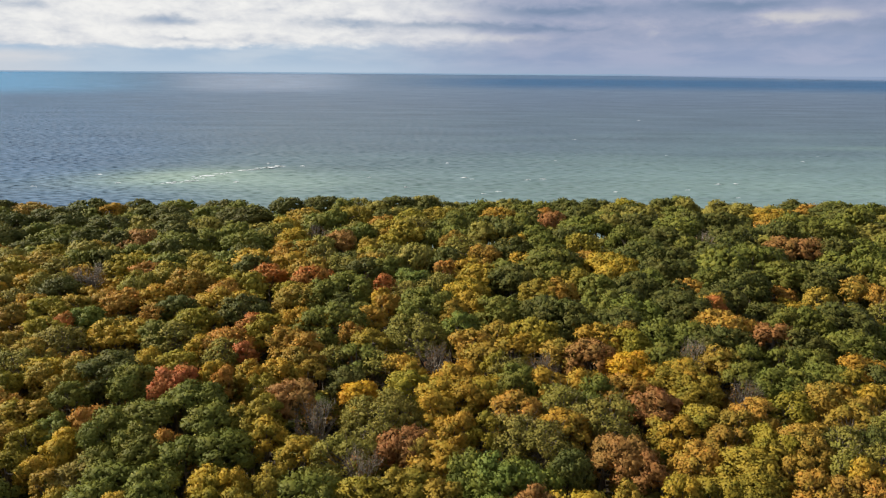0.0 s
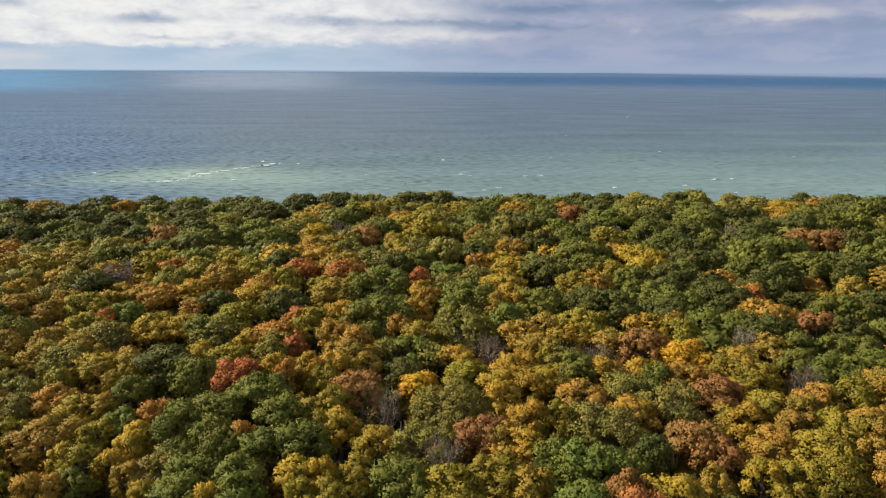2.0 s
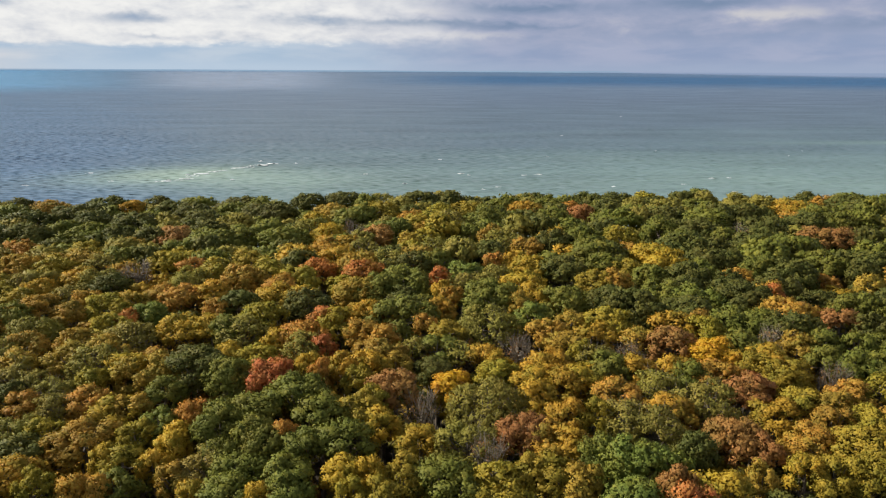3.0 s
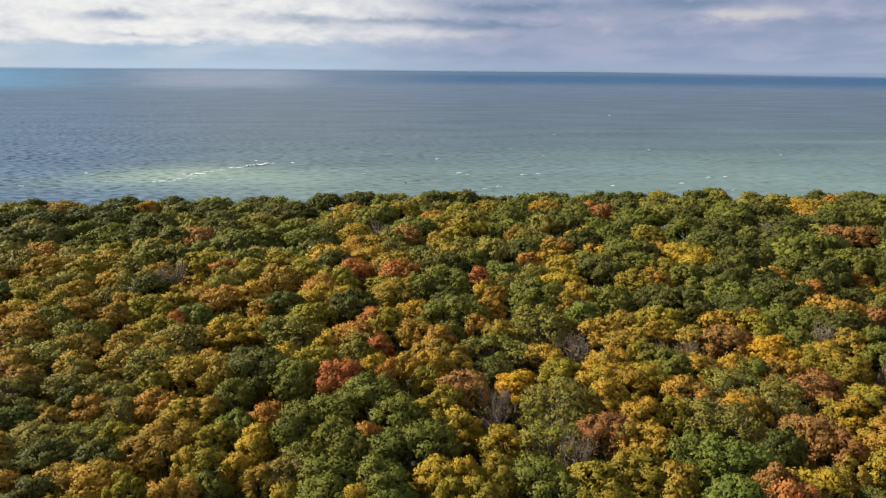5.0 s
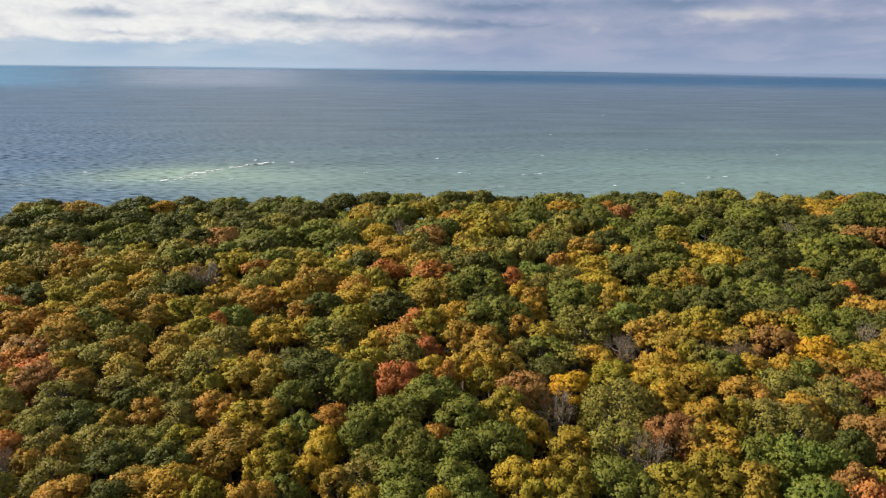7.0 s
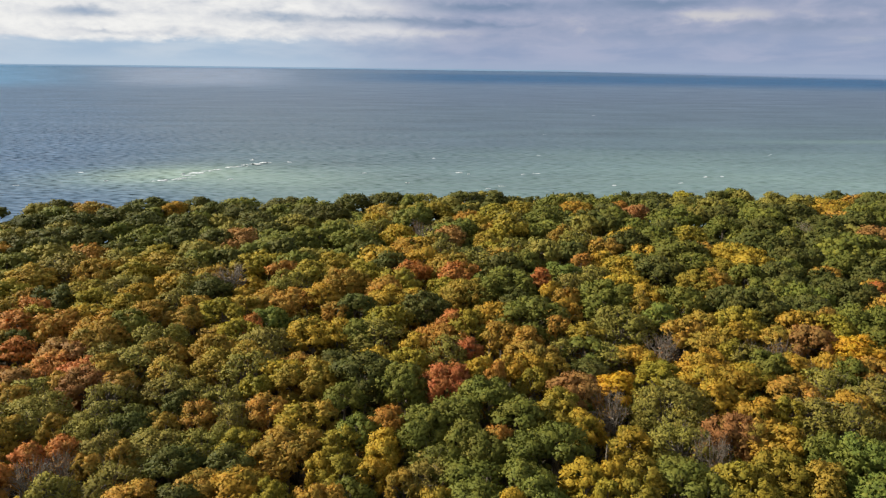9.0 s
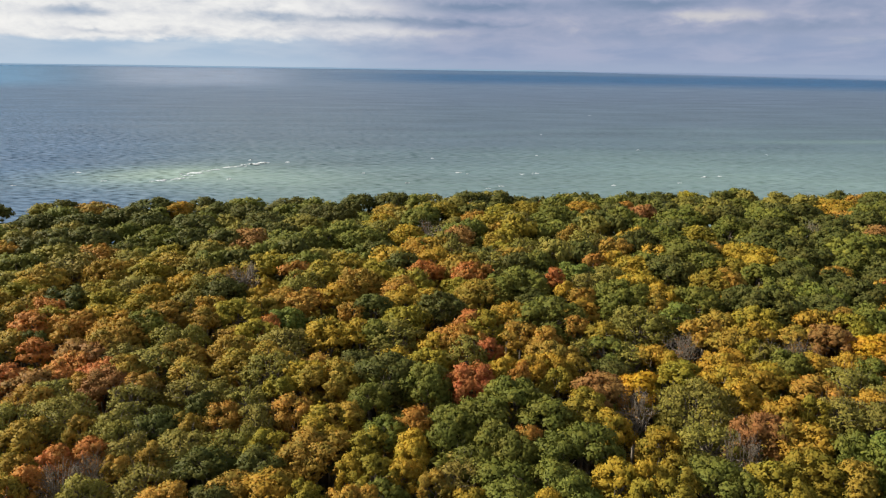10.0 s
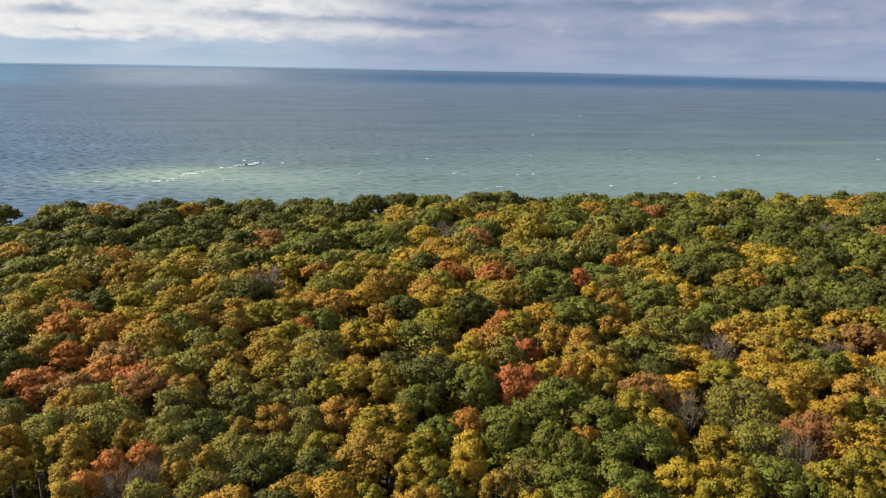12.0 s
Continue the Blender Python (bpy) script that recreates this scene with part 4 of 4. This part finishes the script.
lime_beech(-58.1, 144.3, 4.0, 32.5)
dark_oak(45.6, 144.3, 4.4, 33.9)
dark_oak(50.5, 144.4, 3.7, 33.8)
flame_maple(-37.0, 144.5, 3.2, 32.7)
green_oak(90.1, 144.7, 4.6, 34.4)
gold_maple(38.1, 146.4, 3.4, 34.2)
dark_oak(-17.1, 147.7, 3.9, 33.1)
orange_maple(0.2, 147.8, 2.1, 33.4)
flame_maple(-64.1, 148.1, 2.8, 32.2)
bronze_beech(-115.3, 148.7, 5.0, 31.2)
green_oak(-11.7, 149.0, 3.4, 33.2)
dark_oak(-41.5, 149.8, 3.4, 32.8)
olive_ash(-22.4, 150.4, 4.1, 32.9)
gold_maple(35.6, 150.4, 4.3, 34.2)
green_oak(24.4, 151.7, 6.2, 34.0)
lime_beech(-95.0, 152.3, 4.3, 31.3)
lime_beech(-52.7, 152.4, 4.0, 32.7)
bronze_beech(-103.6, 153.2, 4.4, 31.2)
olive_ash(-84.7, 153.2, 3.7, 31.8)
lime_beech(-72.1, 154.2, 4.2, 31.9)
dark_oak(50.7, 154.4, 3.9, 34.4)
gold_maple(-34.2, 154.4, 4.0, 32.8)
green_oak(69.7, 154.5, 6.2, 34.2)
bronze_beech(-97.8, 155.8, 3.8, 31.3)
lime_beech(-68.2, 156.3, 4.2, 31.9)
bronze_beech(-91.5, 156.7, 5.8, 31.4)
dark_oak(61.5, 156.9, 4.9, 34.4)
dark_oak(45.9, 157.4, 6.2, 34.4)
green_oak(-83.4, 157.5, 4.3, 31.6)
green_oak(-124.4, 157.8, 6.0, 31.2)
olive_ash(-111.8, 158.1, 5.4, 31.2)
green_oak(97.6, 159.7, 5.0, 34.4)
bronze_beech(9.8, 160.4, 3.7, 33.3)
olive_ash(-29.0, 160.9, 3.5, 32.8)
olive_ash(-6.2, 161.2, 4.2, 33.2)
olive_ash(-11.5, 161.6, 3.7, 33.2)
dark_oak(92.5, 162.4, 5.0, 34.4)
gold_maple(-35.4, 163.5, 5.8, 32.9)
russet_oak(86.8, 163.8, 4.2, 34.4)
green_oak(58.6, 164.3, 3.2, 34.4)
dark_oak(16.3, 164.3, 4.6, 33.7)
dark_oak(68.1, 164.5, 4.0, 34.4)
lime_beech(-94.5, 165.0, 4.5, 31.3)
russet_oak(81.9, 165.2, 4.1, 34.4)
green_oak(23.7, 166.0, 5.4, 33.9)
olive_ash(4.3, 166.6, 6.0, 33.2)
bare_ash(63.4, 167.1, 3.1, 34.4)
orange_maple(-110.5, 167.8, 4.6, 31.2)
lime_beech(33.4, 167.8, 4.0, 34.2)
bronze_beech(-17.6, 168.2, 3.1, 33.0)
bronze_beech(-86.4, 171.4, 2.8, 31.5)
dark_oak(71.3, 172.1, 5.2, 34.4)
bronze_beech(2.5, 173.2, 3.2, 33.4)
orange_maple(-135.1, 173.3, 4.2, 31.2)
green_oak(-66.4, 174.3, 6.2, 32.0)
green_oak(-49.7, 175.0, 6.2, 32.4)
russet_oak(-25.7, 175.4, 3.8, 32.9)
green_oak(46.2, 175.6, 4.3, 34.4)
dark_oak(-129.8, 175.8, 5.0, 31.2)
green_oak(-59.8, 176.6, 3.9, 32.1)
dark_oak(-108.0, 178.9, 5.0, 29.0)
russet_oak(-77.9, 178.9, 4.8, 31.7)
green_oak(24.0, 179.1, 4.2, 33.9)
dark_oak(-84.3, 179.7, 4.0, 31.6)
gold_maple(-38.7, 180.4, 3.9, 32.6)
dark_oak(-93.4, 180.9, 4.9, 31.4)
green_oak(96.5, 182.1, 5.0, 34.4)
dark_oak(88.6, 182.4, 4.9, 34.4)
dark_oak(-126.2, 182.7, 5.3, 31.2)
bare_ash(-33.1, 183.1, 3.3, 32.7)
green_oak(-20.8, 185.0, 3.4, 33.0)
green_oak(-102.7, 185.1, 6.1, 31.2)
dark_oak(-119.2, 185.7, 6.2, 31.0)
green_oak(62.9, 187.1, 6.2, 34.4)
olive_ash(-43.8, 188.1, 4.9, 32.4)
dark_oak(-71.9, 188.2, 4.1, 31.8)
green_oak(38.5, 188.5, 6.2, 34.2)
dark_oak(54.4, 191.9, 5.6, 34.3)
olive_ash(-6.7, 195.3, 3.6, 33.1)
dark_oak(78.4, 196.5, 6.0, 34.1)
russet_oak(31.2, 197.9, 3.4, 33.7)
green_oak(4.4, 198.8, 6.2, 33.2)
dark_oak(-77.8, 201.3, 6.2, 31.5)
dark_oak(-97.0, 201.5, 6.2, 31.0)
dark_oak(-138.6, 201.7, 4.9, 31.3)
dark_oak(-128.3, 204.2, 6.2, 31.2)
dark_oak(-110.5, 204.5, 5.6, 31.0)
lime_beech(-9.6, 206.0, 5.3, 32.7)
gold_maple(97.7, 208.2, 6.2, 33.3)
gold_maple(16.8, 210.0, 5.7, 32.6)
bronze_beech(-41.8, 210.5, 5.4, 31.9)
dark_oak(-58.3, 211.1, 5.5, 31.6)
lime_beech(-0.7, 211.3, 5.5, 32.5)
orange_maple(30.3, 212.1, 3.2, 32.7)
dark_oak(-120.1, 213.0, 5.9, 31.0)
lime_beech(-28.2, 213.8, 6.2, 32.1)
dark_oak(-63.7, 214.2, 5.6, 31.3)
green_oak(25.4, 216.4, 5.0, 32.3)
dark_oak(-85.1, 217.7, 5.8, 30.7)
bronze_beech(-130.9, 221.3, 6.2, 31.2)
dark_oak(-140.8, 222.9, 5.5, 31.5)
dark_oak(125.5, 223.8, 6.1, 32.1)
dark_oak(-93.7, 224.7, 5.0, 30.3)
gold_maple(-107.6, 227.3, 4.1, 30.5)
dark_oak(-116.4, 230.2, 6.2, 30.7)
dark_oak(-73.7, 230.6, 6.2, 30.6)
dark_oak(49.9, 231.0, 5.7, 31.7)
lime_beech(60.5, 232.2, 5.5, 31.7)
dark_oak(-14.7, 232.9, 6.2, 31.7)
dark_oak(-52.0, 232.9, 5.0, 31.1)
dark_oak(-101.8, 234.7, 4.4, 30.2)
olive_ash(-27.8, 235.0, 3.8, 31.5)
dark_oak(-40.1, 235.7, 6.1, 31.3)
# end of the single trees


def in_view(x, y, margin=0.0):
    """Whether the wood at x, y comes into sight along the path."""
    return 55 - margin < y < tree_line(x) and -58 - 0.60 * y - margin < x < 6 + 0.66 * y + margin


def fill_wood():
    """Trees between those placed singly, as close as crowns stand."""
    rng = random.Random(21)
    near, far = [], []
    cells = {}

    def key(x, y):
        return int(x // 8), int(y // 8)

    for p in PLACED:
        cells.setdefault(key(p[0], p[1]), []).append(p)
    for _ in range(60000):
        y = 45 + 210 * rng.random() ** 0.8
        x = -230 + 420 * rng.random()
        if not in_view(x, y, 14):
            continue
        r = rng.uniform(2.4, 4.4) + (0.9 if y > 138 else 0)
        i, j = key(x, y)
        if any((x - a) ** 2 + (y - b) ** 2 < ((0.84 if y < 138 else 0.77) * (r + q)) ** 2 for di in (-1, 0, 1) for dj in (-1, 0, 1) for a, b, q in cells.get((i + di, j + dj), ())):
            continue
        cells.setdefault((i, j), []).append((x, y, r))
        (near if y < 138 and in_view(x, y, 3) else far).append((x, y, r))
    # a lower storey under and between the far crowns
    low = {}
    for _ in range(14000):
        x, y, r = rng.uniform(-230, 190), rng.uniform(125, 240), rng.uniform(1.7, 2.25)
        i, j = key(x, y)
        if not in_view(x, y, 8) or any((x - a) ** 2 + (y - b) ** 2 < 5.2 ** 2 for di in (-1, 0, 1) for dj in (-1, 0, 1) for a, b in low.get((i + di, j + dj), ())):
            continue
        low.setdefault((i, j), []).append((x, y))
        far.append((x, y, r))
    for k in range(224):  # close along the rim of the bluff
        x = -200 + 1.75 * k
        far.append((x, tree_line(x) - (2 if k % 2 else 8) - rng.uniform(-2, 2), 2.25))
    brush = []
    for _ in range(5000):
        x, y = rng.uniform(-150, 100), rng.uniform(50, 125)
        i, j = key(x, y)
        if not in_view(x, y, 5) or any((x - a) ** 2 + (y - b) ** 2 < 3.9 ** 2 for di in (-1, 0, 1) for dj in (-1, 0, 1) for a, b in low.get((i + di, j + dj), ())):
            continue
        low.setdefault((i, j), []).append((x, y))
        brush.append((x, y, rng.uniform(1.6, 2.25)))
    return near, far, brush


near_fill, far_fill, low_fill = fill_wood()
MIX = [(dark_oak, 3, "dark"), (green_oak, 4, "green"), (olive_ash, 3, "olive"), (lime_beech, 4, "lime"), (gold_maple, 3, "gold"), (bronze_beech, 3, "bronze"), (orange_maple, 1, "orange"), (russet_oak, 1, "russet")]


def weights(x, y):
    """Greener towards the bluff, golden patches elsewhere."""
    w = noise.noise((x * 0.02, y * 0.02, 7.0)) - max(0, (y - 130) / 100) * (1.5 if x < -50 else 1.0) - (0.5 if x < -62 and y < 112 else 0.0) - max(0, min(0.9, (x - 5) / 60))
    return [n * (1 + (0.9 * w if k >= 3 else -0.9 * w)) if n * (1 + (0.9 * w if k >= 3 else -0.9 * w)) > 0.1 else 0.1 for k, (_, n, _) in enumerate(MIX)]


for x, y, r in near_fill:
    pick.choices(MIX, weights(x, y))[0][0](x, y, r, canopy_height(x, y) + pick.uniform(-4.8, 0.3))
for root in [r for made in (CLOSE, AWAY, FAR) for kinds in made.values() for kind in kinds.values() for r in kind]:
    for o in (*root.children, root):
        bpy.data.objects.remove(o)


def woods(name, places, number, size):
    """Woods in one mesh: tall trees, and a lower storey with so many sprays of that size to a crown."""
    names = list(LEAF)
    models = []
    for k in range(12):
        rng = np.random.default_rng(200 + k)
        tall = rng.uniform(2.3, 2.9)
        models.append(crown_arrays(rng, 4.2, tall, HEIGHT - tall, 680, 0.28, 0.21, 0.92)[:3])
    small = []
    for k in range(6):
        rng = np.random.default_rng(260 + k)
        small.append(crown_arrays(rng, 2.4, 3.2, HEIGHT - 3.2, number, size, 0.19, 1.35)[:3])
    verts, faces, normals, index = [], [], [], []
    base = 0
    rng = random.Random(9)
    for x, y, r in places:
        v, f, n = models[rng.randrange(12)]
        a, s = rng.uniform(0, 6.28), r / 4.2
        tall = (canopy_height(x, y) + rng.uniform(-4.2, 0.7) - soil_height(x, y)) / HEIGHT
        if r < 2.3:  # the lower storey
            v, f, n = small[rng.randrange(6)]
            s, tall = r / 2.4, tall * (rng.uniform(0.80, 0.92) if y > tree_line(x) - 10 else rng.uniform(0.50, 0.72))
        ca, sa = math.cos(a), math.sin(a)
        turn = np.array([[ca, sa, 0], [-sa, ca, 0], [0, 0, 1]])
        leaf = names.index(rng.choices(MIX, weights(x, y))[0][2])
        tv, tf = tube([(x, y, soil_height(x, y) - 0.3), (x, y, soil_height(x, y) + 13)], [0.3, 0.15], 5)
        tf = [q for a4 in tf for q in ((a4[0], a4[1], a4[2]), (a4[0], a4[2], a4[3]))]
        out = unit((np.array(tv) - np.array([x, y, 0])) * np.array([1, 1, 0]))
        for p, q, m, k in ((v * np.array([s, s, tall]) @ turn + np.array([x, y, soil_height(x, y)]), f, n @ turn, leaf), (np.array(tv), np.array(tf), out, len(names))):
            verts.append(p)
            faces.append(q + base)
            normals.append(m)
            index.append(np.full(len(q), k))
            base += len(p)
    me = mesh_from(name, np.concatenate(verts).tolist(), np.concatenate(faces).tolist(), [*LEAF.values(), BARK], np.concatenate(index), smooth=True)
    me.normals_split_custom_set_from_vertices(np.concatenate(normals).tolist())
    return new(name, me)


tagged(woods("far_woods", far_fill, 110, 0.45), "mixed green and golden autumn woods along the bluff", "woods", kind="stuff")
tagged(woods("undergrowth", low_fill, 130, 0.38), "shaded young trees and brush between the tall crowns", "undergrowth", kind="stuff")


# ---- broken water ----
def breaker(x, y, long, turn=0.0, wide=5.0):
    """A wave that breaks into foam: a low ragged ridge on the water."""
    rng = random.Random(int(x * 7 + y * 3))
    seed = rng.uniform(0, 90)
    long = long * 1.2
    cols, rows = max(8, int(long * 1.6)), 7
    verts, faces = [], []
    for i in range(cols + 1):
        u = i / cols
        taper = max(0.02, math.sin(math.pi * u) ** 0.5)
        mid = 1.6 * noise.noise((u * long * 0.16, seed, 0)) + 0.5 * noise.noise((u * long * 0.7, seed, 3))
        half = wide * 0.5 * taper * max(0.05, 0.55 + 0.9 * noise.noise((u * long * 0.35, seed, 8)) + 0.5 * noise.noise((u * long * 1.1, seed, 5)))
        for j in range(rows + 1):
            v = j / rows * 2 - 1
            h = 0.75 * taper * (1 - v * v) * (0.7 + 0.6 * noise.noise((u * long * 0.8, v * 2, seed))) * min(1, half)
            verts.append(((u - 0.5) * long, mid + v * half, 0.22 + max(0, h)))
    w = rows + 1
    for i in range(cols):
        for j in range(rows):
            if noise.noise((i * 0.2, j * 0.5, seed)) < 0.28:  # torn
                faces.append((i * w + j, (i + 1) * w + j, (i + 1) * w + j + 1, i * w + j + 1))
    ob = new("breaking_wave", mesh_from("breaking_wave", verts, faces, [FOAM], smooth=True))
    ob.matrix_world = pose(x, y, 0.1, 0, 0, turn)
    return tagged(ob, "white foam of a small wave breaking on the lake", "wave", "breaking waves")


# along the sand bar, in short rows one behind the other
for x, y, long in ((-183, 469, 10), (-178, 474, 12), (-172, 481, 9), (-175, 500, 7), (-169, 505, 10), (-171, 493, 8), (-163, 515, 9), (-158, 522, 7), (-151, 535, 8), (-145, 539, 10), (-143, 547, 5), (-136, 553, 9), (-130, 561, 8), (-142, 578, 4), (-140, 476, 3)):
    breaker(x, y, long, 5, 3.8)
# single ones in the open
for x, y, long in ((-248, 509, 5), (-217, 470, 3), (-263, 452, 4), (-53, 503, 3), (-24, 459, 3), (15, 505, 5), (20, 498, 3), (59, 496, 4), (35, 444, 4), (25, 435, 3), (70, 500, 5), (109, 445, 3), (158, 454, 4), (187, 480, 5), (200, 483, 3), (179, 425, 3), (311, 616, 3), (345, 658, 3), (409, 587, 4), (321, 1188, 4), (3, 590, 3), (-112, 565, 4), (96, 610, 3), (205, 655, 3), (150, 820, 3)):
    breaker(x, y, long, 3, 1.8)
